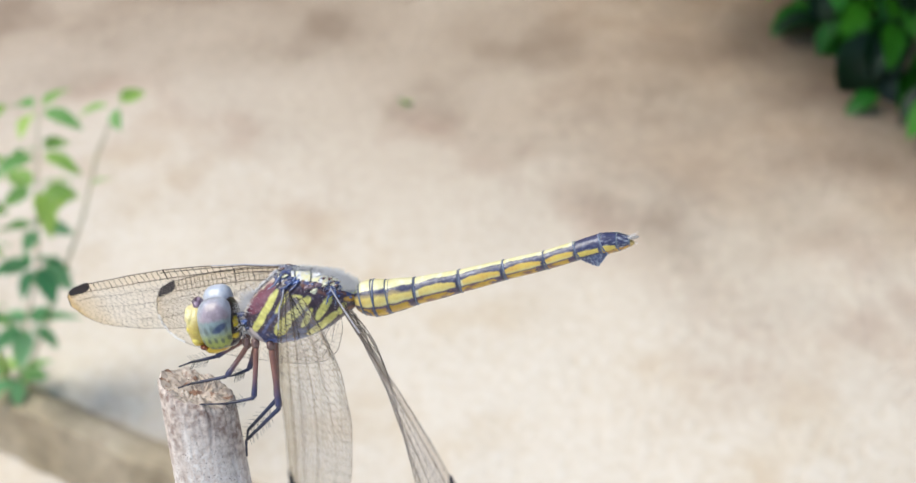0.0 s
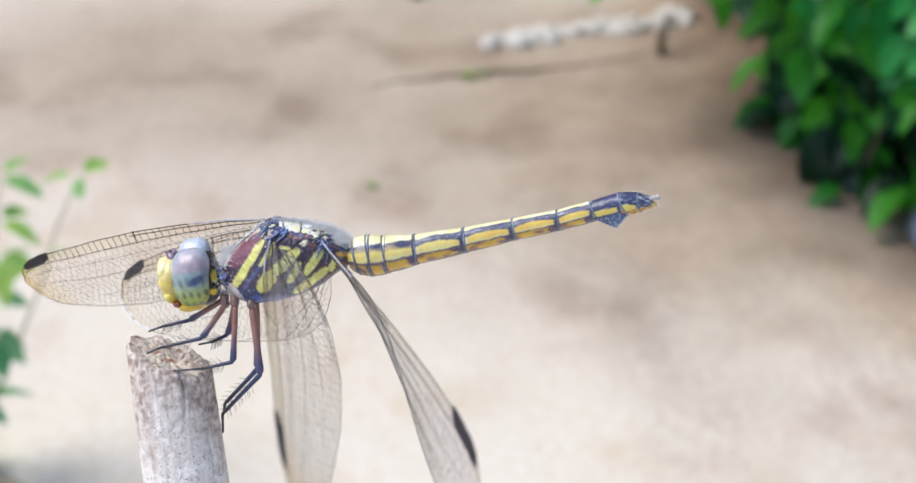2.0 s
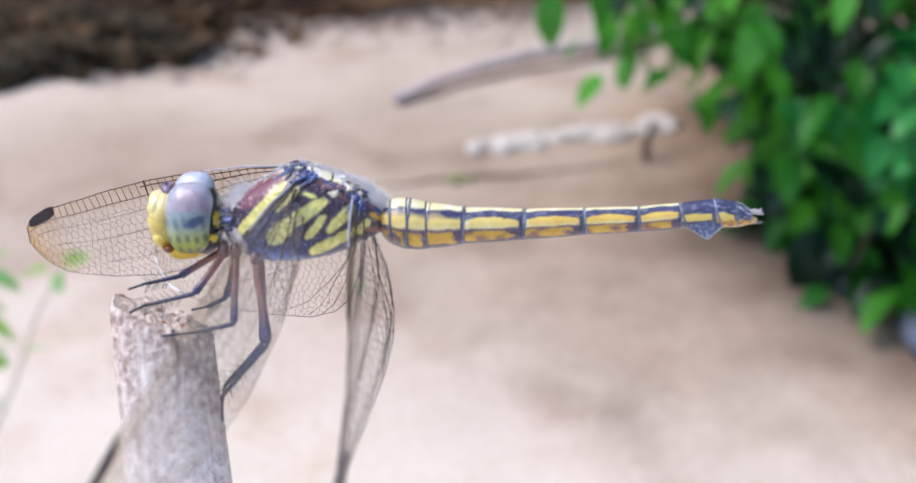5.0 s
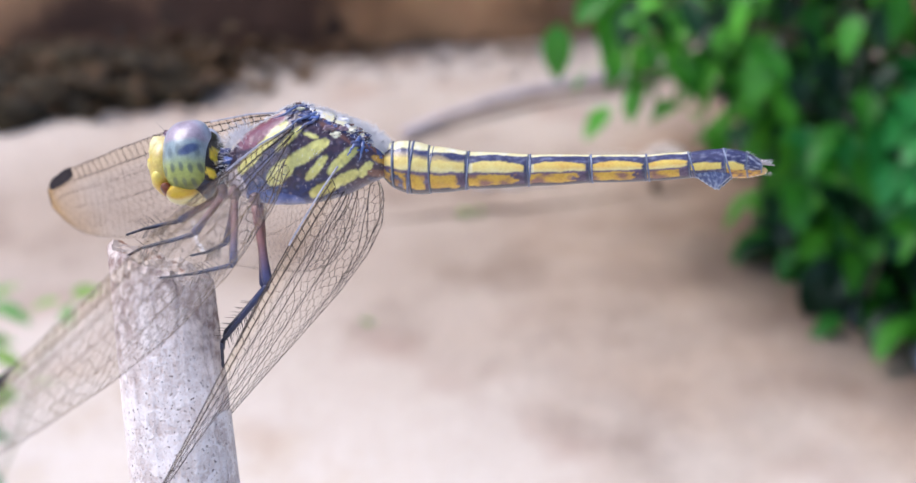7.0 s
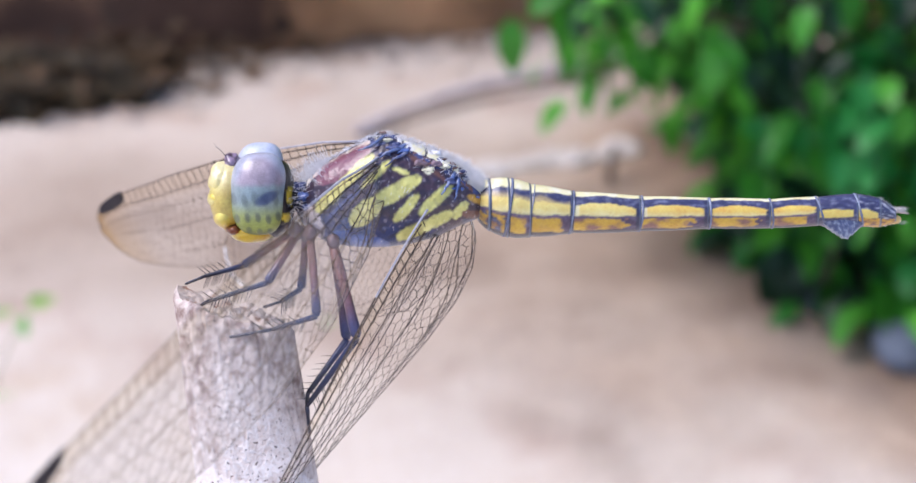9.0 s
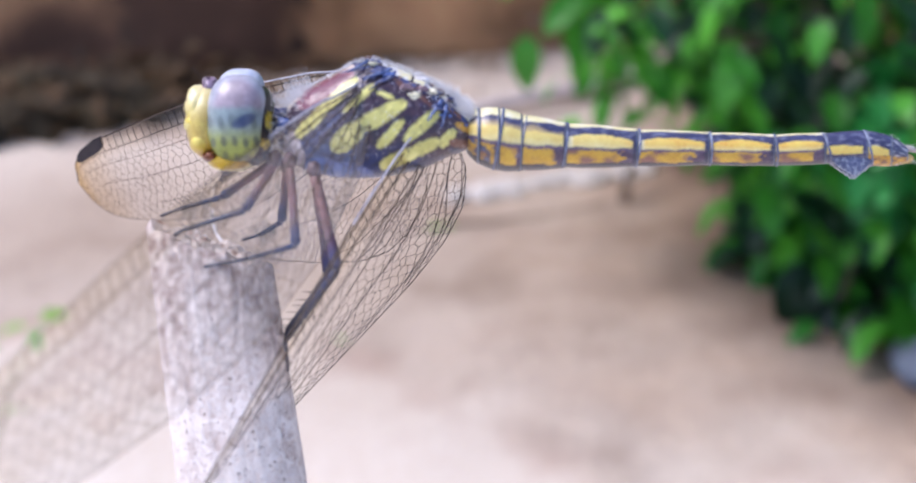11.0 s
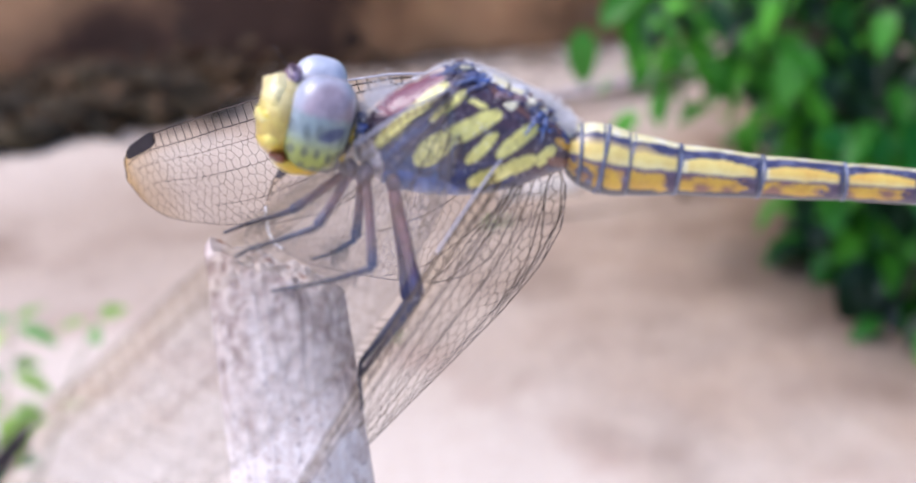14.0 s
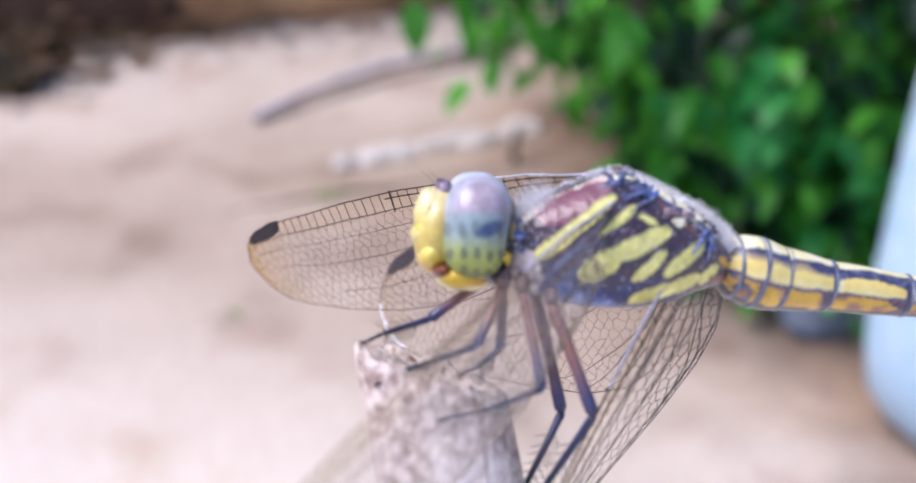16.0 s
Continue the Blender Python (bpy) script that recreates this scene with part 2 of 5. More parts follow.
M_BARK = wood_material()
M_SAND = sand_material()
M_BARK_CUT = surface("cut_wood", (0.50, 0.41, 0.35), (0.68, 0.60, 0.53), 300, 0.95, 2e-4, 8, spots=(650.0, 0.54, (0.34, 0.20, 0.14)))
M_LEAF = leaf_material("bush_leaf", (0.022, 0.19, 0.014), (0.125, 0.52, 0.040), 0.46)
M_LEAF_EMERALD = leaf_material("emerald_leaf", (0.014, 0.17, 0.030), (0.060, 0.46, 0.095), 0.46)
# near-black copy of the bush leaf: the bush's inner shade put into colour
M_LEAF_DARK = leaf_material("bush_leaf_shaded", (0.006, 0.028, 0.012), (0.022, 0.085, 0.032))
M_LEAF_YOUNG = leaf_material("young_leaf", (0.16, 0.40, 0.12), (0.45, 0.66, 0.14), 0.5)
M_LEAF_BLUISH = leaf_material("bluish_leaf", (0.10, 0.34, 0.14), (0.26, 0.53, 0.26), 0.5)
M_TWIG = surface("twig", (0.10, 0.07, 0.05), (0.22, 0.16, 0.11), 90, 0.85, 5e-4)
M_GREEN_STEM = surface("green_stem", (0.18, 0.22, 0.08), (0.30, 0.30, 0.14), 90, 0.7)
M_STONE_PALE = surface("pale_stone", (0.54, 0.48, 0.43), (0.78, 0.73, 0.68), 40, 0.9, 0.002)
M_STONE_GREY = surface("blue_grey_stone", (0.12, 0.14, 0.19), (0.22, 0.25, 0.31), 25, 0.8, 0.002)
M_KERB = surface("worn_kerb", (0.42, 0.33, 0.22), (0.60, 0.49, 0.36), 14, 0.95, 0.003)
M_LOG = surface("grey_log", (0.52, 0.44, 0.44), (0.68, 0.60, 0.60), 30, 0.9, 0.002)
M_ROOT = surface("brown_root", (0.24, 0.17, 0.12), (0.42, 0.32, 0.24), 60, 0.9, 0.001)
M_DEAD_LEAF = leaf_material("dead_leaf", (0.022, 0.016, 0.009), (0.17, 0.10, 0.047), 0.8)
M_EARTH = surface("brown_earth_bank", (0.062, 0.028, 0.016), (0.64, 0.34, 0.165), 2.2, 0.95, 0.01, contrast=(0.38, 0.64), spots=(6.0, 0.62, (0.045, 0.024, 0.014)))
M_LITTER = surface("dark_leaf_litter", (0.008, 0.007, 0.004), (0.075, 0.052, 0.022), 9, 0.9, 0.01)
M_BLUE = surface("pale_blue_plastic", (0.42, 0.62, 0.78), (0.55, 0.74, 0.88), 6, 0.45, 0.001)
M_BODY = painted("dragonfly_shell", 0.34, 3.5e-5, 800.0, 0.35)
M_EYE = painted("compound_eye", 0.36, 2e-6, 1500.0, 0.35)
M_LEG = painted("dragonfly_leg", 0.38, 1.5e-5, 900.0, 0.25)
M_VEIN = surface("wing_vein", (0.022, 0.013, 0.010), (0.075, 0.045, 0.030), 900, 0.5)
M_FRONT_VEIN = surface("front_vein", (0.26, 0.26, 0.32), (0.56, 0.55, 0.62), 700, 0.45)
M_AMBER_VEIN = surface("amber_vein", (0.080, 0.050, 0.024), (0.20, 0.125, 0.055), 900, 0.5)
M_STIGMA = surface("dark_wing_spot", (0.008, 0.006, 0.012), (0.022, 0.014, 0.022), 1200, 0.65)
M_HAIR = surface("pale_hair", (0.78, 0.76, 0.76), (0.92, 0.91, 0.92), 500, 0.6)
M_SPINE = surface("black_spine", (0.01, 0.01, 0.012), (0.03, 0.03, 0.035), 900, 0.5)
# extra milk in the last two puts the near wings' highlight into the skin
M_CLEAR_SKIN = membrane_material("clear_wing_skin", 0.03)
M_SOFT_SHEEN_SKIN = membrane_material("soft_sheen_wing_skin", 0.045)
M_SHEEN_SKIN = membrane_material("sheen_wing_skin", 0.15)


# ---- mesh helpers ----
def mesh_of(name, verts, faces, material, smooth=True, cols=None):
    me = bpy.data.meshes.new(name)
    me.from_pydata([tuple(v) for v in verts], [], faces)
    me.materials.append(material)
    if smooth:
        me.polygons.foreach_set("use_smooth", [True] * len(me.polygons))
    if cols is not None:
        at = me.color_attributes.new("col", "FLOAT_COLOR", "POINT")
        at.data.foreach_set("color", [c for v in cols for c in (*v, 1.0)])
    me.update()
    return me


def part(name, me, parent, label="", loc=None):
    ob = new(name, me)
    ob.parent = parent
    if loc is not None:
        ob.location = loc
    if label:
        ob["label"] = label
    return ob


def tube(points, radii, sides=10, caps=True):
    """Vertices and faces of a tapering tube along points."""
    pts = [Vector(p) for p in points]
    verts, faces = [], []
    side = None
    for i, p in enumerate(pts):
        a = pts[max(i - 1, 0)]
        b = pts[min(i + 1, len(pts) - 1)]
        ax = (b - a).normalized()
        if side is None:
            side = ax.orthogonal().normalized()
        side = (side - ax * side.dot(ax)).normalized()
        up = ax.cross(side)
        for k in range(sides):
            w = 2 * math.pi * k / sides
            verts.append(p + (side * math.cos(w) + up * math.sin(w)) * radii[i])
    n = len(pts)
    for i in range(n - 1):
        for k in range(sides):
            k2 = (k + 1) % sides
            faces.append((i * sides + k, i * sides + k2, (i + 1) * sides + k2, (i + 1) * sides + k))
    if caps:
        faces.append(tuple(range(sides - 1, -1, -1)))
        faces.append(tuple((n - 1) * sides + k for k in range(sides)))
    return verts, faces


def join(groups):
    verts, faces = [], []
    for v, f in groups:
        o = len(verts)
        verts += v
        faces += [tuple(i + o for i in q) for q in f]
    return verts, faces


def ball(c, r, nu=28, nv=18, bend=None):
    """Vertices and faces of an ellipsoid at c with radii r."""
    verts, faces = [], []
    for j in range(nv + 1):
        th = math.pi * j / nv
        for i in range(nu):
            ph = 2 * math.pi * i / nu
            v = Vector((r[0] * math.sin(th) * math.cos(ph), r[1] * math.sin(th) * math.sin(ph), r[2] * math.cos(th)))
            verts.append((bend(v) if bend else v) + Vector(c))
    for j in range(nv):
        for i in range(nu):
            i2 = (i + 1) % nu
            faces.append((j * nu + i, (j + 1) * nu + i, (j + 1) * nu + i2, j * nu + i2))
    return verts, faces


def smoothstep(a, b, x):
    t = min(max((x - a) / (b - a), 0.0), 1.0)
    return t * t * (3 - 2 * t)


def mixc(a, b, t):
    return tuple(a[i] + (b[i] - a[i]) * t for i in range(3))


# ---- ground and the yard ----
def ground():
    verts, faces = [], []
    n = 150
    for j in range(n + 1):
        for i in range(n + 1):
            u, v = i / n * 2 - 1, j / n * 2 - 1
            # rows run along the kerb, closest where the ground steps down
            x = 2.2 * u + 150 * u ** 9
            y = 0.4257 + 1.1 * v + 1.9 * v ** 3 + 150 * v ** 9 - 0.4615 * x
            z = 0.012 * noise.noise((x * 1.7, y * 1.7, 3)) + 0.005 * noise.noise((x * 7, y * 7, 1)) + 0.002 * noise.noise((x * 25, y * 25, 5))
            step = (x + 0.75) * 0.419 + (y - 0.785) * 0.908 + 0.012
            if step < 0:
                z -= 0.056 * smoothstep(-0.001, -0.012, step)
            if abs(u) > 0.9 or abs(v) > 0.9:
                z *= 0.3
            verts.append((x, y, z))
    for j in range(n):
        for i in range(n):
            a = j * (n + 1) + i
            faces.append((a, a + 1, a + n + 2, a + n + 1))
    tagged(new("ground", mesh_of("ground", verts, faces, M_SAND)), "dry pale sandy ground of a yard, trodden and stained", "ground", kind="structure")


def lump(c, r, seed, rough=0.25, nu=14, nv=9):
    def bend(v):
        return v * (1 + rough * noise.noise(v.normalized() * 1.6 + Vector((seed, 0, 0))) + 0.3 * rough * noise.noise(v.normalized() * 5 + Vector((0, seed, 0))))
    return ball(c, r, nu, nv, bend)


def loose_leaf(length, width, bend=0.25, seg=6):
    """A pointed leaf along +X, folded along its midrib, curling down."""
    verts, faces = [], []
    for i in range(seg + 1):
        s = i / seg
        w = width * 0.5 * (math.sin(math.pi * s ** 0.8) ** 0.8 if 0 < s < 1 else 0.03)
        z = -bend * length * s * s
        for k, q in enumerate((-1, -0.5, 0, 0.5, 1)):
            verts.append((length * s, w * q, z + 0.25 * w * abs(q) ** 1.3 + 0.04 * width * math.sin(9 * s + 3 * q)))
    for i in range(seg):
        for k in range(4):
            a = i * 5 + k
            faces.append((a, a + 5, a + 6, a + 1))
    return verts, faces


def turned(vf, m):
    return [m @ Vector(v) for v in vf[0]], vf[1]


def bush():
    rnd = random.Random(5)
    root = tagged(new("bush"), "dense leafy green garden bush on the sandy ground", "bush")
    root.location = (0.75, 1.5, 0)
    inv = Matrix.Translation((-0.75, -1.5, 0))
    stems = []
    for k in range(16):
        a = rnd.uniform(0, 6.28)
        top = Vector((0.7 + 0.5 * math.cos(a) * rnd.random(), 1.5 + 0.45 * math.sin(a), rnd.uniform(0.4, 1.1)))
        p0 = Vector((0.75 + 0.1 * math.cos(a), 1.5 + 0.1 * math.sin(a), -0.01))
        mid = (p0 + top) / 2 + Vector((rnd.uniform(-.05, .05), rnd.uniform(-.05, .05), 0.08))
        stems.append((p0, mid, top))
    # drooping sprigs that reach out over the sand
    for end in ((0.10, 1.17, 0.34), (0.16, 1.22, 0.40), (0.24, 1.18, 0.30), (0.20, 1.3, 0.50), (0.36, 1.25, 0.05), (0.44, 1.05, 0.06), (0.50, 1.08, 0.04)):
        e = Vector(end)
        p0 = Vector((0.68, 1.45, 0.02))
        stems.append((p0, (p0 + e) / 2 + Vector((0, 0, 0.18)), e))
    for p0, mid, top in stems:
        pts = [p0 * (1 - s) ** 2 + mid * 2 * s * (1 - s) + top * s * s for s in [i / 8 for i in range(9)]]
        v, f = tube([inv @ p for p in pts], [0.006 - 0.0045 * i / 8 for i in range(9)], 6)
        part("branch", mesh_of("branch", v, f, M_TWIG), root)
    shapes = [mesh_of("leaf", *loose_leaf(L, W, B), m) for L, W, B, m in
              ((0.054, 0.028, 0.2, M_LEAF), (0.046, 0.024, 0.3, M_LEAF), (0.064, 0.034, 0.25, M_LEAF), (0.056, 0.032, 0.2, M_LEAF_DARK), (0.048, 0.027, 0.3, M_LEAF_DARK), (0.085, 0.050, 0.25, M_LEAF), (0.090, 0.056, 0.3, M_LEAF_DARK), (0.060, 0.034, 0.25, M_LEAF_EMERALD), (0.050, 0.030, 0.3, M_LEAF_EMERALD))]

    def inside(p):
        x, y, z = p
        edge = 0.41 - 0.13 * smoothstep(0.12, 0.19, z) - 0.9 * max(0.0, min(z, 0.40) - 0.19) + 0.06 * noise.noise((y * 6, z * 6, 2)) + 0.10 * max(z - 0.45, 0) + 0.10 * max(0.0, y - 1.35) + 0.9 * max(0.0, 1.16 - y) * max(0.0, 1 - z / 0.3)
        front = 1.0 + 0.12 * noise.noise((x * 5, z * 5, 7)) + 0.02 * (1 - min(z / 0.3, 1)) - 0.1 * min(max(x - 0.5, 0), 0.5)
        if x > 0.9 and ((x - 0.9) / 0.56) ** 2 + ((y - 1.45) / 0.52) ** 2 + (z / 1.45) ** 4 > 1 + 0.3 * noise.noise((x * 4, y * 4, z * 4)):
            return False
        if y > 1.55 and ((x - 0.85) / 0.62) ** 2 + ((y - 1.55) / 0.45) ** 2 + (z / 1.45) ** 4 > 1 + 0.3 * noise.noise((x * 4, y * 4, z * 4)):
            return False
        return x > edge and y > front and (x - 0.9) ** 2 / 0.72 + (y - 1.5) ** 2 / 0.40 + (z - 0.25) ** 2 / 1.3 < 1.05

    front_leaves, deep = [], []
    tries = 0
    while (len(front_leaves) < 285 or len(deep) < 5600) and tries < 200000:
        tries += 1
        p = Vector((rnd.uniform(0.05, 1.5), rnd.uniform(0.9, 2.05), rnd.uniform(0.02, 0.8) if rnd.random() < 0.75 else rnd.uniform(0.8, 1.4)))
        if not inside(p):
            continue
        shell = p.z < 0.65 and p.x < 0.95 and not inside(p + Vector((-0.05, -0.09, 0.03)))
        (front_leaves if shell and len(front_leaves) < 285 else deep).append(p)

    def leaf_pose(p):
        yaw = rnd.uniform(-180, 180)
        if rnd.random() < 0.7:
            yaw = rnd.uniform(-165, -15)
        return Matrix.Translation(p) @ pose(0, 0, 0, rnd.uniform(-30, 30), rnd.uniform(0, 65), yaw)

    for p in front_leaves:
        ob = part("leaf", shapes[rnd.choice((0, 0, 1, 1, 2, 3, 4))], root)
        ob.matrix_basis = inv @ leaf_pose(p)
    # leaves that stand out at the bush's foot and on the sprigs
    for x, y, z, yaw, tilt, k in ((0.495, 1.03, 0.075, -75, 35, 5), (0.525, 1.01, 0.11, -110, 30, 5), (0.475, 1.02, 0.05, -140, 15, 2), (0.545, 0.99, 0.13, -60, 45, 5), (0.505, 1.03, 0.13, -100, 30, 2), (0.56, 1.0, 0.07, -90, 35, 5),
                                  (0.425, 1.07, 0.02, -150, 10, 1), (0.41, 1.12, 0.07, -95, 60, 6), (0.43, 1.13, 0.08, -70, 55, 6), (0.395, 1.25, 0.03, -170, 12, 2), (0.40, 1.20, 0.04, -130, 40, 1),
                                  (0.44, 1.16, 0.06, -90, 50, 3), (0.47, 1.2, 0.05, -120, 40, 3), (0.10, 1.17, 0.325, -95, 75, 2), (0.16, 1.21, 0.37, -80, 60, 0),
                                  (0.13, 1.2, 0.42, -150, 30, 1)):
        ob = part("leaf", shapes[k], root)
        ob.matrix_basis = inv @ (Matrix.Translation((x, y, z)) @ pose(0, 0, 0, rnd.uniform(-20, 20), tilt, yaw))
    # light clusters on the sprigs that overhang the sand: centre, spread, count
    for cx, cy, cz, spread, count in ((0.19, 1.25, 0.285, 0.035, 9), (0.20, 1.25, 0.235, 0.028, 8), (0.24, 1.24, 0.29, 0.035, 10), (0.25, 1.25, 0.245, 0.028, 9), (0.29, 1.26, 0.285, 0.035, 10), (0.32, 1.27, 0.25, 0.03, 7), (0.52, 1.015, 0.085, 0.03, 10), (0.57, 1.0, 0.17, 0.05, 9), (0.50, 1.05, 0.22, 0.05, 9), (0.40, 1.05, 0.26, 0.035, 9), (0.45, 1.04, 0.23, 0.035, 10), (0.48, 1.03, 0.19, 0.035, 9), (0.44, 1.04, 0.30, 0.035, 8), (0.53, 1.02, 0.24, 0.04, 9), (0.56, 1.02, 0.19, 0.035, 8), (0.38, 1.08, 0.20, 0.03, 6)):
        for k in range(count):
            ob = part("leaf", shapes[rnd.choice((0, 1, 1) if cx < 0.35 else (7, 7, 8, 0))], root)
            ob.matrix_basis = inv @ leaf_pose(Vector((rnd.gauss(cx, spread * 0.7), rnd.gauss(cy, spread), rnd.gauss(cz, spread * 0.7)))) @ Matrix.Scale(rnd.uniform(0.7, 1.0), 4)
    # low skirt of leaves over the bush's foot
    rim = ((0.98, 0.57), (1.008, 0.53), (1.037, 0.485), (1.093, 0.445), (1.235, 0.385), (1.40, 0.395))
    while len(deep) < 6450:
        y = rnd.uniform(0.98, 1.40)
        for (y0, x0), (y1, x1) in zip(rim, rim[1:]):
            if y0 <= y <= y1:
                x = x0 + (x1 - x0) * (y - y0) / (y1 - y0)
        z = rnd.uniform(0.015, 0.24)
        p = Vector((x + 0.03 * noise.noise((y * 20, z * 20, 3)) + 0.25 * rnd.random() ** 1.5 + 0.10 * max(0, z - 0.1), y + 0.25 * max(0, z - 0.05), z))
        deep.append(p)
    # half of these leaves take the shaded copy, which darkens the gaps
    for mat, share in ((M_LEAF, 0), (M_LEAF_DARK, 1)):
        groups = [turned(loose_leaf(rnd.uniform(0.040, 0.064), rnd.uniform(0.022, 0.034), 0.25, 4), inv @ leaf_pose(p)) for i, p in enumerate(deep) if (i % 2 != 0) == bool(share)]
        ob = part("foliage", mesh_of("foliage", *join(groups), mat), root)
        ob["kind"] = "stuff"


def weed():
    rnd = random.Random(8)
    root = tagged(new("weed"), "slender young weed with whorls of small green leaves", "plant")
    root.location = (*WEED, 0)
    stems = ([(-0.012, 0.0, -0.01), (0.020, 0.0, 0.07), (0.048, 0.004, 0.14), (0.068, 0.0, 0.21), (0.086, 0.006, 0.28)],
             [(-0.008, 0.005, -0.01), (0.05, 0.012, 0.10), (0.092, 0.012, 0.18), (0.115, 0.014, 0.235), (0.138, 0.015, 0.275)],
             [(-0.012, 0.0, -0.01), (-0.005, -0.012, 0.08), (0.0, -0.012, 0.16), (0.012, -0.02, 0.23)],
             [(-0.014, 0.002, -0.01), (-0.012, 0.006, 0.09), (0.004, 0.010, 0.17), (0.028, 0.010, 0.26)])
    for pts in stems:
        n = len(pts)
        v, f = tube(pts, [0.0015 - 0.001 * i / (n - 1) for i in range(n)], 6)
        part("stem", mesh_of("stem", v, f, M_GREEN_STEM), root)

    def whorl(c, count, size, rise, kinds):
        first = rnd.uniform(0, 360)
        for k in range(count):
            yaw = first + 360 * k / count + rnd.uniform(-18, 18)
            stalk = Vector((math.cos(radians(yaw)), math.sin(radians(yaw)), 0.15)) * 0.005
            ob = part("leaf", WEED_LEAF[rnd.choice(kinds)], root)
            ob.matrix_basis = Matrix.Translation(Vector(c) + stalk) @ pose(0, 0, 0, rnd.uniform(-30, 30), rnd.uniform(-15, 25) - rise, yaw) @ Matrix.Scale(size * rnd.uniform(0.8, 1.15), 4)

    young, bluish, mixed, every = (0, 1), (2, 3), (0, 1, 2), (0, 1, 2, 3)
    for c, count, size, rise, kinds in (((-0.006, 0, 0.012), 7, 1.25, 15, every), ((0.022, 0, 0.072), 7, 1.3, 0, bluish), ((0.046, 0.004, 0.135), 7, 1.35, -8, bluish), ((0.000, 0.008, 0.15), 6, 1.1, 0, mixed), ((0.008, 0.010, 0.19), 6, 1.1, 5, young), ((0.018, 0.010, 0.225), 6, 1.0, 5, young), ((0.028, 0.010, 0.26), 5, 1.1, 15, young),
                                        ((0.060, 0, 0.178), 4, 1.2, 0, mixed), ((0.070, 0, 0.215), 5, 1.3, 5, young), ((0.078, 0.003, 0.245), 4, 1.25, 8, mixed), ((0.086, 0.006, 0.28), 4, 1.2, 25, young),
                                        ((0.098, 0.012, 0.205), 2, 1.0, 10, young), ((0.138, 0.015, 0.277), 3, 1.0, 5, young),
                                        ((-0.004, -0.012, 0.10), 4, 1.1, 0, mixed), ((0.004, -0.014, 0.185), 5, 1.2, 0, mixed), ((0.012, -0.02, 0.23), 5, 1.2, 15, young)):
        whorl(c, count, size, rise, kinds)


WEED = (-0.405, 0.632)
WEED_LEAF = [mesh_of("leaf", *loose_leaf(0.021, 0.012, 0.2, 5), M_LEAF_YOUNG), mesh_of("leaf", *loose_leaf(0.025, 0.011, 0.4, 5), M_LEAF_YOUNG),
             mesh_of("leaf", *loose_leaf(0.022, 0.012, 0.25, 5), M_LEAF_BLUISH), mesh_of("leaf", *loose_leaf(0.026, 0.013, 0.35, 5), M_LEAF_BLUISH)]


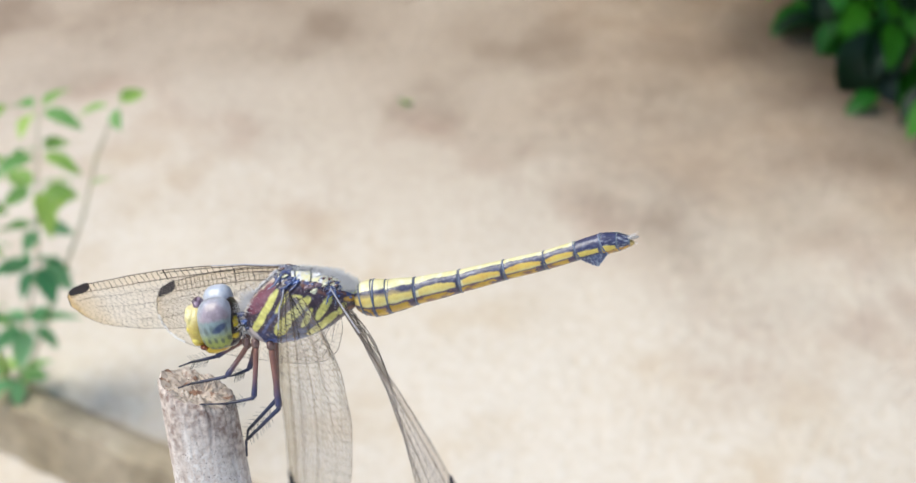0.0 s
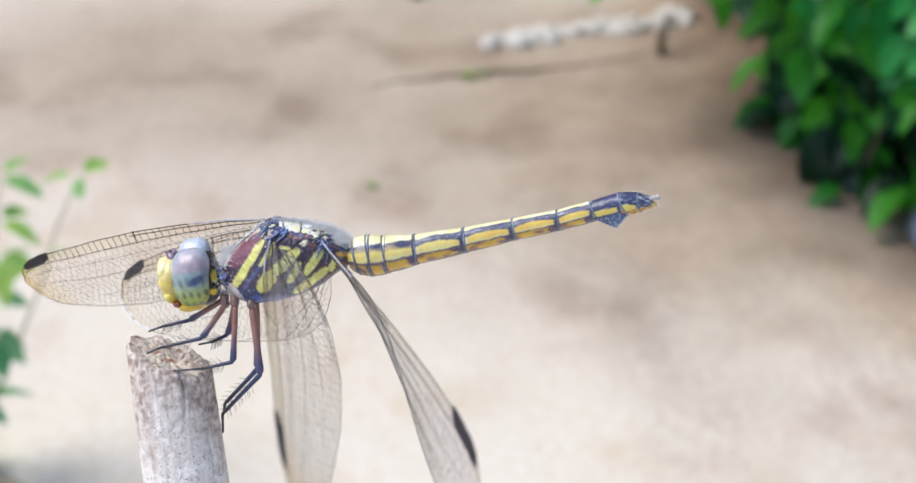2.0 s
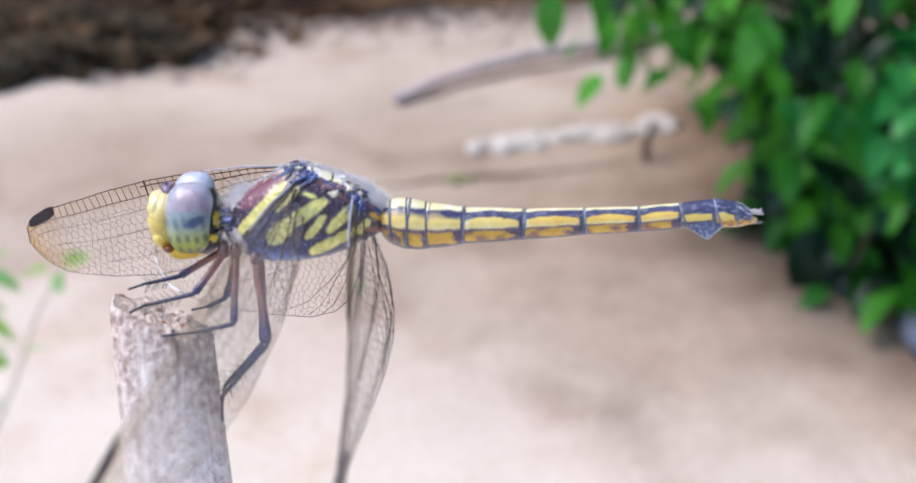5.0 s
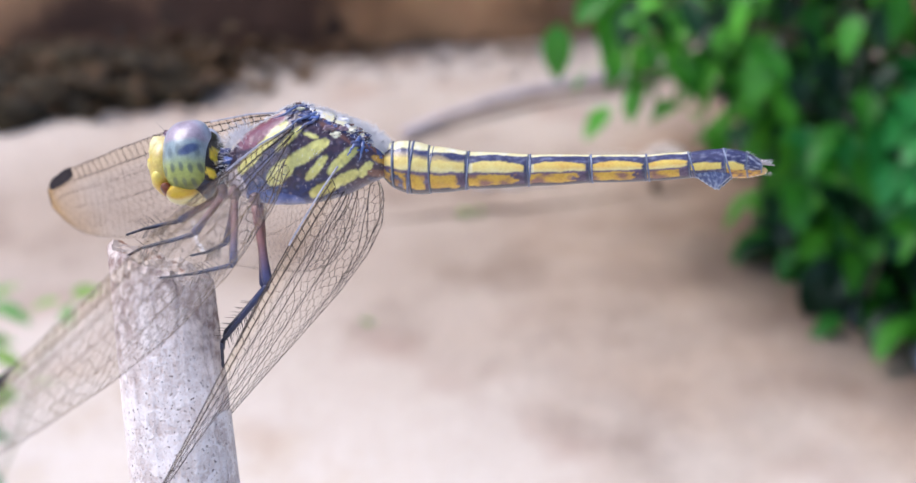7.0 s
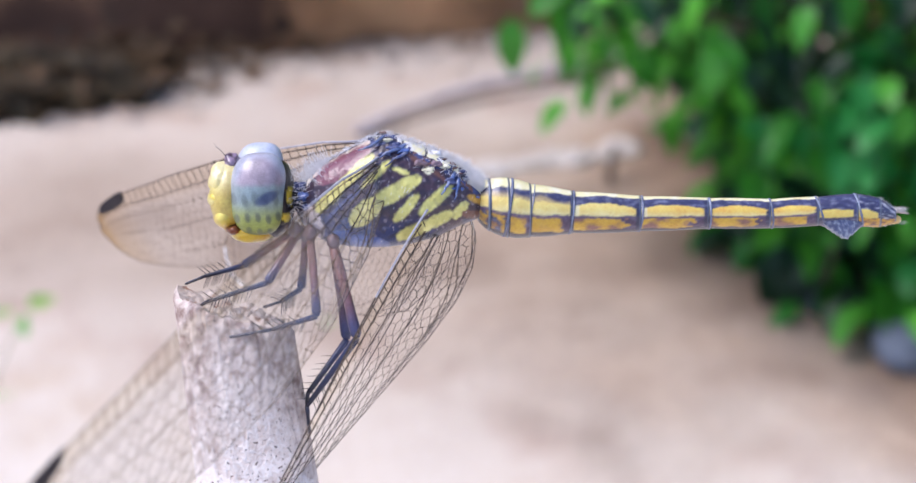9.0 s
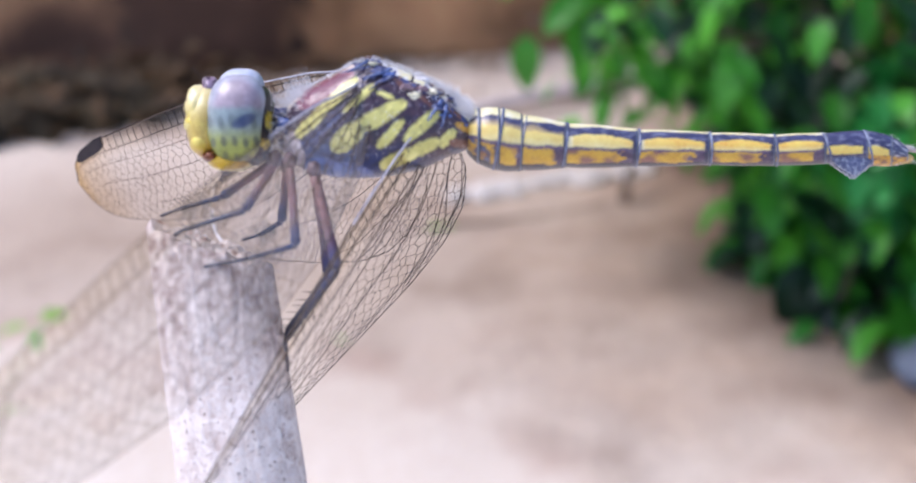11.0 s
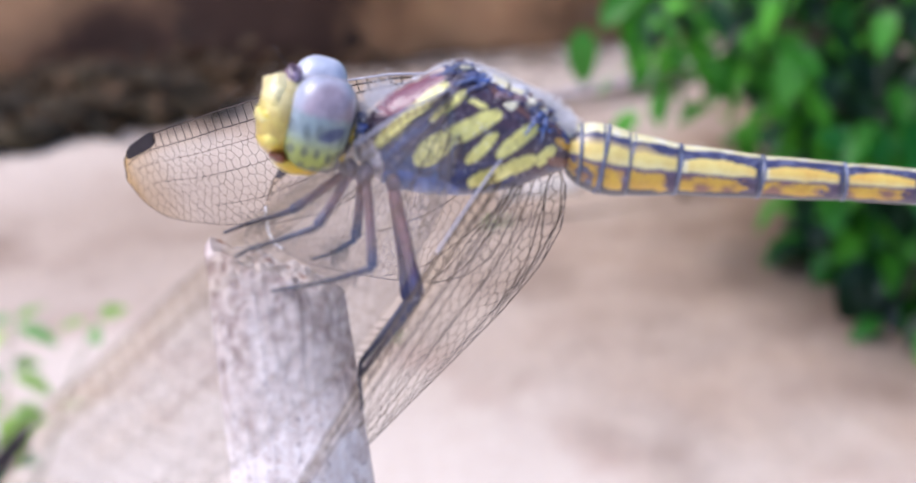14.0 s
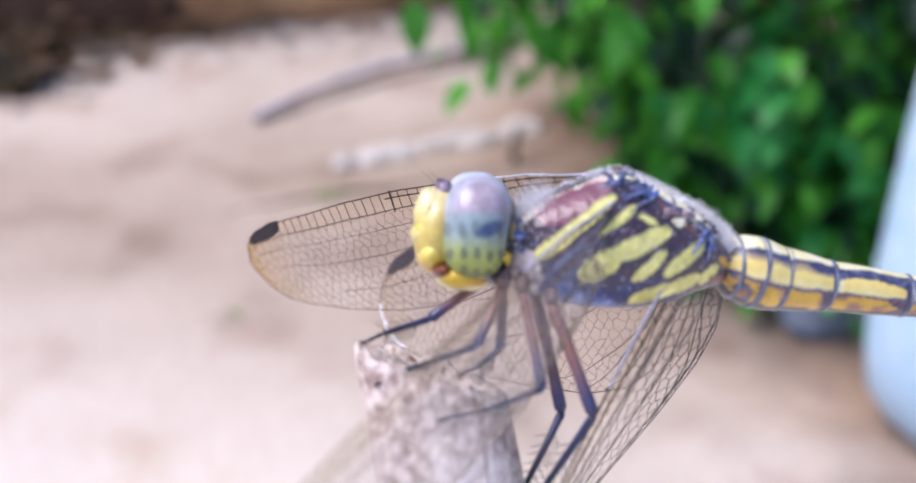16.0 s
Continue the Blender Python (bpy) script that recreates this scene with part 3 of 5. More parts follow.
def yard():
    rnd = random.Random(3)
    # low worn kerb at the edge of the sand
    verts, faces = [], []
    n = 150
    a, b = Vector((-1.755, 1.2356, 0)), Vector((0.895, 0.0126, 0))
    along = (b - a).normalized()
    out = Vector((along.y, -along.x, 0))
    for i in range(n + 1):
        p = a + (b - a) * i / n
        wob = 0.006 * noise.noise((i * 0.5, 0, 0)) + 0.003 * noise.noise((i * 1.7, 4, 0))
        for o, z in ((-0.035, -0.08), (-0.03, -0.012), (-0.012, 0.003), (0.007 + wob, 0.002), (0.021 + wob, -0.088)):
            verts.append(p + out * o + Vector((0, 0, z + 0.003 * noise.noise((i * 0.8, o * 30, 2)))))
    for i in range(n):
        for k in range(4):
            q = i * 5 + k
            faces.append((q, q + 1, q + 6, q + 5))
    faces.append((0, 1, 2, 3, 4))
    faces.append(tuple(n * 5 + k for k in (4, 3, 2, 1, 0)))
    tagged(new("kerb", mesh_of("kerb", verts, faces, M_KERB, smooth=False)), "low worn earthen kerb edging the sand", "kerb", kind="structure")
    # row of pale broken stones
    for k in range(64):
        s = rnd.random()
        p = Vector((0.02 + 0.31 * s, 1.468 + 0.10 * s + rnd.uniform(-0.035, 0.035) * (0.4 + 0.6 * s), 0))
        r = rnd.uniform(0.006, 0.015)
        ob = new("stone", mesh_of("stone", *lump((0, 0, r * 0.28), (r * 1.2, r, r * 0.75), k, 0.5, 10, 7), M_STONE_PALE))
        ob.location = p
        tagged(ob, "small pale broken stone lying on the sand", "stone", "row of pale stones")
    # fallen grey branch
    pts = [Vector((-0.10 + 0.52 * s, 1.63 + 0.42 * s + 0.02 * math.sin(6 * s), 0.012 + 0.008 * math.sin(4 * s))) for s in [i / 12 for i in range(13)]]
    log = tagged(new("fallen_branch"), "dry grey fallen branch lying on the sand", "branch")
    part("limb", mesh_of("limb", *tube(pts, [0.009 + 0.008 * (i / 12) + 0.003 * noise.noise((i * 0.8, 0, 0)) for i in range(13)], 9), M_LOG), log)
    part("side_twig", mesh_of("side_twig", *tube([pts[8], pts[8] + Vector((0.05, 0.09, 0.03)), pts[8] + Vector((0.08, 0.2, 0.02))], [0.008, 0.005, 0.003], 7), M_LOG), log)
    # thin root along the sand beneath the stones
    pts = [Vector((-0.13 + 0.42 * s, 1.325 + 0.13 * s + 0.010 * math.sin(7 * s) + 0.012 * noise.noise((s * 9, 0, 0)), 0.002)) for s in [i / 14 for i in range(15)]]
    tagged(new("root", mesh_of("root", *tube(pts, [0.0010 + 0.0022 * math.sin(math.pi * i / 14) + 0.0015 * noise.noise((i, 0, 0)) for i in range(15)], 7), M_ROOT)), "thin brown root half buried in the sand", "root")
    # tufts of grass seedlings
    for k, (x, y, h) in enumerate(((0.0, 1.366, 0.011), (0.018, 1.372, 0.009), (-0.106, 1.071, 0.010))):
        groups = [turned(loose_leaf(h * rnd.uniform(0.8, 1.3), h * 0.45, 0.3, 4), pose(0, 0, 0, 0, rnd.uniform(-70, -20), rnd.uniform(0, 360))) for i in range(9)]
        ob = new("seedling", mesh_of("seedling", *join(groups), M_LEAF_YOUNG))
        ob.location = (x, y, 0.001)
        tagged(ob, "tiny green seedling tuft on bare sand", "seedling", "seedlings")
    # stump of a stake by the bush
    tagged(new("stake", mesh_of("stake", *tube([Vector((0.272, 1.44, -0.02)), Vector((0.268, 1.44, 0.035)), Vector((0.274, 1.445, 0.060))], [0.007, 0.006, 0.004], 8), M_TWIG)), "short dark wooden stake standing by the bush", "stake")
    # heap of dark litter
    groups = []
    for k in range(46):
        x = -1.9 + 1.36 * rnd.random()
        y = 1.66 + 0.30 * rnd.random() - 0.05 * (x + 0.4) + 0.10 * smoothstep(-0.8, -0.5, x)
        r = rnd.uniform(0.035, 0.08)
        groups.append(lump((x, y, r * 0.2), (r * 1.5, r, r * 0.55), k, 0.7, 16, 10))
    # its front edge
    for k in range(26):
        x = -1.6 + 1.08 * (k + rnd.random()) / 26
        r = rnd.uniform(0.05, 0.07)
        groups.append(lump((x, 1.953 + 0.344 * max(x, -0.8) + rnd.uniform(0.03, 0.08), r * 0.1), (r * 1.4, r * 0.9, r * 0.6), k + 60, 0.8, 16, 10))
    tagged(new("litter_heap", mesh_of("litter_heap", *join(groups), M_LITTER)), "heap of dark rotting leaf litter and moss", "leaf litter", kind="stuff")
    # dead leaves strewn over the heap and along the bank's foot
    groups = []
    for k in range(3640):
        if k >= 3400:
            x = rnd.gauss(-0.50, 0.12)
            y, z = 2.14 + 0.10 * math.sin(2.2 * x + 0.2) - abs(rnd.gauss(0, 0.12)), rnd.uniform(0.0, 0.03)
        elif k < 1500:
            x = -1.9 + 1.46 * rnd.random()
            lim = 1.953 + 0.344 * max(x, -0.8)
            y, z = lim - 0.02 + abs(rnd.gauss(0, 0.16)), rnd.uniform(0.0, 0.06)
        else:
            x = rnd.uniform(-0.75, 0.9)
            y, z = 2.20 + 0.10 * math.sin(2.2 * x + 0.2) - abs(rnd.gauss(0, 0.11)), rnd.uniform(0.0, 0.008)
        size = rnd.uniform(0.02, 0.055) if k < 1500 or k >= 3400 else rnd.uniform(0.008, 0.02)
        groups.append(turned(loose_leaf(size, size * rnd.uniform(0.4, 0.55), 0.3, 3), pose(x, y, z, rnd.uniform(-40, 40), rnd.uniform(-50, 25), rnd.uniform(0, 360))))
    tagged(new("dead_leaves", mesh_of("dead_leaves", *join(groups), M_DEAD_LEAF)), "dry brown dead leaves strewn before the bank", "dead leaves", kind="stuff")
    # brown earth bank closing the yard; unseen upper part added to block sky light
    verts, faces = [], []
    nx, ny = 180, 14
    for j in range(ny + 1):
        for i in range(nx + 1):
            x = -8 + 16 * i / nx
            s = j / ny
            y = 2.14 + 0.10 * math.sin(2.2 * x + 0.2) + 0.06 * noise.noise((x * 2, 0, 0)) + 0.6 * s + 0.10 * noise.noise((x * 4, s * 3, 1))
            z = -0.02 + 2.2 * s ** 1.1 + 0.08 * noise.noise((x * 3, s * 4, 7))
            verts.append((x, y, z if j else -0.03))
    for j in range(ny):
        for i in range(nx):
            q = j * (nx + 1) + i
            faces.append((q, q + 1, q + nx + 2, q + nx + 1))
    tagged(new("earth_bank", mesh_of("earth_bank", verts, faces, M_EARTH)), "rough brown earth bank behind the yard", "earth bank", kind="structure")
    # blue-grey stone at the bush's foot
    ob = new("stone", mesh_of("stone", *lump((0, 0, 0.015), (0.06, 0.035, 0.028), 91, 0.3, 16, 10), M_STONE_GREY))
    ob.location = (0.53, 0.985, 0)
    tagged(ob, "smooth blue-grey stone under the bush", "stone")
    # bulging pale blue plastic sack
    sack = tagged(new("plastic_sack"), "full pale blue plastic sack standing on the sand", "sack")
    sack.location = (0.600, 0.80, 0)
    prof = ((-0.004, 0.066), (0.008, 0.082), (0.035, 0.100), (0.08, 0.112), (0.14, 0.116), (0.21, 0.113), (0.28, 0.115), (0.35, 0.112), (0.41, 0.100), (0.45, 0.082), (0.48, 0.055))
    v, f = tube([Vector((0, 0, z)) for z, r in prof], [r for z, r in prof], 44)
    v = [Vector((p.x * (1 + 0.035 * math.sin(5 * math.atan2(p.y, p.x) + 6 * p.z) + 0.05 * noise.noise(p * 13)), p.y * (1 + 0.05 * noise.noise(p * 11)), p.z)) for p in v]
    part("body", mesh_of("body", v, f, M_BLUE), sack)
    part("neck", mesh_of("neck", *tube([Vector((0, 0, 0.47)), Vector((0.005, 0, 0.50)), Vector((0.01, 0.005, 0.52)), Vector((0.015, 0.01, 0.555))], [0.06, 0.03, 0.022, 0.045], 18), M_BLUE), sack)


# ---- the stick ----
def stick():
    root = tagged(new("stick"), "weathered grey-brown wooden stick with a ragged cut top", "stick")
    root.location = STICK_TOP
    ax = Vector(STICK_AXIS).normalized()
    q = Vector((0, 0, 1)).rotation_difference(-ax)
    root.rotation_mode = "QUATERNION"
    root.rotation_quaternion = q
    R, n = 0.00360, 168
    verts, faces = [], []
    rows = [0, 0.0003, 0.0008] + [0.0007 * k for k in range(2, 44)] + [0.04, 0.06, 0.1, 0.2, 0.35, 0.5, 0.75]
    for j, s in enumerate(rows):
        for i in range(n):
            w = 2 * math.pi * i / n
            cx, cy = math.cos(w), math.sin(w)
            r = R * (1 + 0.12 * min(s, 0.05) / 0.05)
            r *= 1 + 0.035 * noise.noise((cx * 1.5, cy * 1.5, s * 60)) + 0.018 * noise.noise((cx * 9, cy * 9, s * 120)) + 0.008 * noise.noise((cx * 25, cy * 25, s * 900))
            if j == 0:
                r *= 0.93
            top = STICK_SLANT[0] * cx * R + STICK_SLANT[1] * cy * R + 0.0004 * noise.noise((cx * 3, cy * 3, 9)) + 0.0003 * noise.noise((cx * 8, cy * 8, 4))
            # a split runs down from the rim
            for at_w, long, deep in SPLITS:
                dw = abs((w - at_w - 0.05 * math.sin(s * 900) + math.pi) % (2 * math.pi) - math.pi)
                if dw < 0.06 and s < long:
                    r -= deep * (1 - dw / 0.06) * (1 - s / long)
            verts.append((r * cx, r * cy, -s + top * max(0, 1 - s / 0.02)))
    for j in range(len(rows) - 1):
        for i in range(n):
            i2 = (i + 1) % n
            faces.append((j * n + i2, j * n + i, (j + 1) * n + i, (j + 1) * n + i2))
    part("shaft", mesh_of("shaft", verts, faces, M_BARK), root)
    verts, faces = [], []
    rings = [0.93 * k / 26 for k in range(27)]
    for j, k in enumerate(rings):
        for i in range(n):
            w = 2 * math.pi * i / n
            cx, cy = math.cos(w), math.sin(w)
            r0 = R * (1 + 0.035 * noise.noise((cx * 1.5, cy * 1.5, 0)) + 0.018 * noise.noise((cx * 9, cy * 9, 0)) + 0.008 * noise.noise((cx * 25, cy * 25, 0)))
            edge = STICK_SLANT[0] * cx * R + STICK_SLANT[1] * cy * R + 0.0004 * noise.noise((cx * 3, cy * 3, 9)) + 0.0003 * noise.noise((cx * 8, cy * 8, 4))
            hollow = -0.0006 * (1 - k / 0.93) + 0.0005 * noise.noise((cx * k * 5, cy * k * 5, 11)) * (1 - (k / 0.93) ** 4) + (0.00022 * noise.noise((cx * k * 12, cy * k * 12, 1)) + 0.00014 * noise.noise((cx * k * 30, cy * k * 30, 6))) * (1 - (k / 0.93) ** 8)
            verts.append((r0 * k * cx, r0 * k * cy, edge * k + (edge - edge * 1) + hollow if j < 26 else edge))
    for j in range(len(rings) - 1):
        for i in range(n):
            i2 = (i + 1) % n
            faces.append((j * n + i, j * n + i2, (j + 1) * n + i2, (j + 1) * n + i))
    part("cut_top", mesh_of("cut_top", verts, faces, M_BARK_CUT), root, "ragged pithy cut end of the stick")


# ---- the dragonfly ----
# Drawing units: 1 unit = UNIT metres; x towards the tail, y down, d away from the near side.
UNIT = 3.9737e-5
REACH = 0.0755


def P(x, y, d=0.0):
    k = 1 + d * UNIT / REACH
    return Vector(((x - 784) * UNIT * k + 229 * UNIT, d * UNIT, (413 - y) * UNIT * k - 8 * UNIT))


def unP(v):
    """Back from a place on the body to the drawing's x, y."""
    k = 1 + v[1] / REACH
    return ((v[0] - 229 * UNIT) / (UNIT * k) + 784, 413 - (v[2] + 8 * UNIT) / (UNIT * k))


YELLOW, PALE, DARK, NAVY, MAROON, AMBER, BROWN = (0.70, 0.66, 0.20), (0.88, 0.84, 0.60), (0.022, 0.022, 0.042), (0.060, 0.076, 0.19), (0.19, 0.06, 0.085), (0.60, 0.33, 0.035), (0.19, 0.085, 0.06)
WHITE, GREYMAUVE = (0.88, 0.87, 0.88), (0.26, 0.175, 0.205)


# rings of the abdomen: x, top, bottom
RINGS = ((786, 302, 362), (804, 294, 378), (834, 293, 388), (869, 302, 388), (937, 314, 382), (1047, 322, 379), (1158, 325, 374.5), (1259, 327, 374), (1338, 323, 370), (1402, 318, 371), (1440, 326, 372), (1466, 342, 366))


def abdomen_profile(x):
    for (x0, a0, b0), (x1, a1, b1) in zip(RINGS, RINGS[1:]):
        if x <= x1:
            t = (x - x0) / (x1 - x0)
            return a0 + (a1 - a0) * t, b0 + (b1 - b0) * t
    return RINGS[-1][1], RINGS[-1][2]


def abdomen_colour(seg, t, lat, x):
    """seg: which segment; t: along it; lat: 1 on the back, 0 on the flank, -1 beneath."""
    wav = 0.07 * noise.noise((x * 0.05, lat * 3, seg)) + 0.03 * noise.noise((x * 0.2, lat * 9, seg))
    lat2 = lat + wav
    mott = noise.noise((x * 0.09, lat * 5, 3)) + 0.5 * noise.noise((x * 0.25, lat * 14, 5))
    blue = mixc((0.040, 0.042, 0.105), (0.16, 0.17, 0.26), smoothstep(-0.1, 0.75, mott))
    c = AMBER
    if lat2 > 0.70 + 0.14 * smoothstep(850, 1000, x):
        c = mixc((0.84, 0.77, 0.42), PALE, smoothstep(-0.1, 0.5, mott))
    elif lat2 > (0.36 if seg < 4 else 0.52):
        c = blue
        if seg < 4:
            c = mixc(mixc((0.40, 0.25, 0.18), YELLOW, 0.3), blue, smoothstep(0.40, 0.60, lat2 + 0.25 * noise.noise((x * 0.03, 1, seg))))
    elif lat2 > -0.22:
        c = mixc((0.80, 0.64, 0.20), (0.80, 0.54, 0.11), smoothstep(950, 1150, x))
        # painted highlight: the yellow pales towards the flank's lower edge
        c = mixc(c, (0.88, 0.80, 0.42), 0.5 * smoothstep(0.15, -0.12, lat2))
        if seg >= 4:
            w = 0.50 - 0.55 * abs(t - 0.47) ** 2.2 * 2.2
            if lat2 > w or t > 0.94:
                c = blue
            elif t < 0.09 and x < 1140:
                c = mixc(c, PALE, 0.6)
        if lat2 < -0.15:
            c = mixc(NAVY, MAROON, 0.3)
    elif lat2 > -0.27:
        c = mixc(NAVY, MAROON, 0.4)
    else:
        c = mixc((0.64, 0.385, 0.040), (0.27, 0.130, 0.10), smoothstep(-0.10, 0.45, noise.noise((x * 0.035, lat * 2, 3)) + 0.3 * mott))
        if t > 0.76 + 0.15 * noise.noise((x * 0.1, lat * 4, 8)):
            c = mixc(blue, MAROON, 0.25)
        if seg < 2 and mott > 0.05:
            c = blue
        if lat2 < -0.84:
            c = DARK
    # bluish segment ends, darkened as the shadow beside each raised joint
    if 3 <= seg < 8 and (1 - t) * 100 < 7 + 4 * noise.noise((lat * 6, seg, 2)) and lat2 < 0.8:
        c = mixc(blue, DARK, 0.45)
    if seg >= 8:
        c = blue
        if seg >= 9:
            c = mixc(blue, (0.50, 0.51, 0.55), smoothstep(0.25, 0.9, mott + 0.3 * (seg - 9)))
        if -0.42 < lat2 < -0.02 + 0.12 * math.sin(3 * t + 0.5) and seg < 10 and t < 0.88:
            c = (0.80, 0.62, 0.14)
        if lat2 < -0.42 and seg >= 9:
            c = mixc(AMBER, BROWN, smoothstep(-0.2, 0.4, mott))
    return c


ABDOMEN_BASE = (800, 332, 0)


def dragonfly_body(root):
    """Abdomen and thorax; gives back the abdomen, which flexes at its base."""
    # abdomen, one shell for each segment
    base = P(*ABDOMEN_BASE)
    belly = None

    def on_belly(name, me, label=""):
        ob = part(name, me, belly, label)
        ob.location = -base
        return ob

    for seg, ((x0, a0, b0), (x1, a1, b1)) in enumerate(zip(RINGS, RINGS[1:])):
        verts, faces, cols = [], [], []
        n = max(8, int((x1 - x0) / 3))
        m = 96
        for j in range(n + 1):
            t = j / n
            x = x0 + (x1 - x0) * t
            top, bot = a0 + (a1 - a0) * t, b0 + (b1 - b0) * t
            swell = 1 + 0.035 * math.sin(math.pi * t) - 0.02 * (1 - t) ** 8 + 0.03 * t ** 14
            cy, h = (top + bot) / 2, (bot - top) / 2 * swell
            for i in range(m):
                w = 2 * math.pi * i / m
                up, side = math.cos(w), math.sin(w)
                wid = h * (1.10 - 0.12 * up)
                verts.append(P(x, cy - h * up, wid * side + 0.14 * h * -up))
                col = (0.0, 0.0, 0.0)
                for dt, dw in ((0, 0), (-0.4, 0), (0.4, 0), (0, -0.035), (0, 0.035)):
                    one = abdomen_colour(seg, min(max(t + dt / n, 0), 1), math.cos(w + dw), x + 3 * dt)
                    col = tuple(col[k] + one[k] * 0.2 for k in range(3))
                if t < 0.012 * 100 / (x1 - x0) or t > 1 - 2.5 / (x1 - x0):
                    col = (0.16, 0.19, 0.26)
                cols.append(col)
        for j in range(n):
            for i in range(m):
                i2 = (i + 1) % m
                faces.append((j * m + i, (j + 1) * m + i, (j + 1) * m + i2, j * m + i2))
        faces.append(tuple(range(m)))
        faces.append(tuple(n * m + i for i in range(m - 1, -1, -1)))
        if belly is None:
            belly = part("abdomen", mesh_of("abdomen", [q - base for q in verts], faces, M_BODY, cols=cols), root, "slender ringed abdomen striped yellow and blue-black", base)
        else:
            on_belly("abdomen_segment", mesh_of("abdomen_segment", verts, faces, M_BODY, cols=cols))
    # raised joints between the segments: place, lean at the back, lean beneath
    for x, up_x, low_x in ((804, -1, 1), (834, 7, -7), (869, 8, -2), (937, 3, -5), (1047, 3, -1), (1158, 1, 2), (1259, -1, 4), (1338, -5, 9), (1402, -5, 9)):
        pts, rad = [], []
        thin = x in (804, 869)
        for i in range(49):
            w = 2 * math.pi * i / 48
            if thin and math.cos(w) < -0.35:
                continue
            up, side = math.cos(w), math.sin(w)
            xx = x + (up_x * up if up > 0 else low_x * -up) + 3.5 * (1 - up * up) * (1 if x > 1000 else 0.3)
            top, bot = abdomen_profile(min(max(xx, 790), 1460))
            cy, h = (top + bot) / 2, (bot - top) / 2 * 1.005
            pts.append(P(xx, cy - h * up, h * (1.10 - 0.12 * up) * side + 0.14 * h * -up))
            rad.append(((0.9 if thin else 2.4 if x == 834 else 1.8) + 0.8 * noise.noise((i * 0.4, x, 0))) * UNIT)
        if thin:
            # the ring stays open beneath
            half = len(pts) // 2
            pts, rad = pts[half + 1:] + pts[1:half + 1], rad[half + 1:] + rad[1:half + 1]
        v, f = tube(pts, rad, 6, caps=False)
        on_belly("abdomen_joint", mesh_of("abdomen_joint", v, f, M_JOINT), "blue-grey joint ring")
    # leaf-like flaps under the eighth segment
    for s in (-1, 1):
        verts, faces, cols = [], [], []
        for j in range(41):
            t = j / 40
            drop = 29 * (min(t / 0.56, (1 - t) / 0.44) ** 0.8) * (1 - 0.06 * math.sin(60 * t)) * (0.97 + 0.06 * noise.noise((t * 14, s, 0)))
            for k in range(13):
                q = k / 12
                x, y = 1344 + 70 * t, 360 + (drop + 4) * q
                verts.append(P(x, y, s * (18 + 5 * math.sin(math.pi * t) - 3 * q * q) + 0.8 * noise.noise((x * 0.2, y * 0.2, 1))))
                k1 = noise.noise((x * 0.16, y * 0.16, 4)) + 0.6 * noise.noise((x * 0.4, y * 0.4, 8))
                c = mixc((0.075, 0.09, 0.19), (0.34, 0.38, 0.46), smoothstep(-0.2, 0.7, k1))
                cols.append(mixc(c, (0.60, 0.63, 0.68), 0.8 * smoothstep(0.86, 1.0, q)))
        for j in range(40):
            for k in range(12):
                q = j * 13 + k
                faces.append((q, q + 1, q + 14, q + 13))
        ob = on_belly("tail_flap", mesh_of("tail_flap", verts, faces, M_BODY, cols=cols))
        so = ob.modifiers.new("thick", "SOLIDIFY")
        so.thickness = 2 * UNIT
    # tail tip
    for s in (-1, 1):
        v, f = tube([P(1456, 345, s * 5), P(1472, 346, s * 7), P(1488, 351, s * 5)], [5 * UNIT, 4 * UNIT, 0.6 * UNIT], 8)
        on_belly("tail_appendage", mesh_of("tail_appendage", v, f, M_PALE_HORN))
    v, f = ball(P(1462, 360, 0), (13 * UNIT, 9 * UNIT, 8 * UNIT), 16, 10)
    on_belly("tail_tip", mesh_of("tail_tip", v, f, M_BODY, cols=[mixc(AMBER, (0.6, 0.5, 0.3), 0.4)] * len(v)))

    # thorax
    T = ((494, 322, 343, 12), (506, 303, 366, 30), (522, 284, 383, 46), (545, 266, 395, 58), (580, 246, 402, 68), (612, 228, 404, 72), (640, 222, 403, 73), (680, 235, 398, 71), (720, 252, 387, 65), (755, 273, 370, 54), (780, 294, 360, 40), (797, 312, 352, 26))

    def section(x):
        for a, b in zip(T, T[1:]):
            if x <= b[0]:
                t = (x - a[0]) / (b[0] - a[0])
                return [a[k] + (b[k] - a[k]) * t for k in (1, 2, 3)]
        return T[-1][1:]

    strokes = FRONT_MARKS + HIND_MARKS
    def thorax_colour(x, y, top, bot):
        low = smoothstep(346, 388, y + 0.12 * (640 - x) + 26 * noise.noise((x * 0.03, y * 0.04, 8)))
        c = mixc((0.058, 0.032, 0.048), (0.020, 0.036, 0.135), low)
        c = mixc(c, DARK, 0.55 * smoothstep(0.0, 0.45, noise.noise((x * 0.08, y * 0.09, 2))))
        c = mixc(c, (0.10, 0.16, 0.36), 0.55 * smoothstep(0.12, 0.5, noise.noise((x * 0.06, y * 0.09, 6))) * (0.3 + 0.7 * low))
        c = mixc(c, (0.33, 0.28, 0.32), 0.5 * smoothstep(0.25, 0.6, noise.noise((x * 0.13, y * 0.16, 12))))
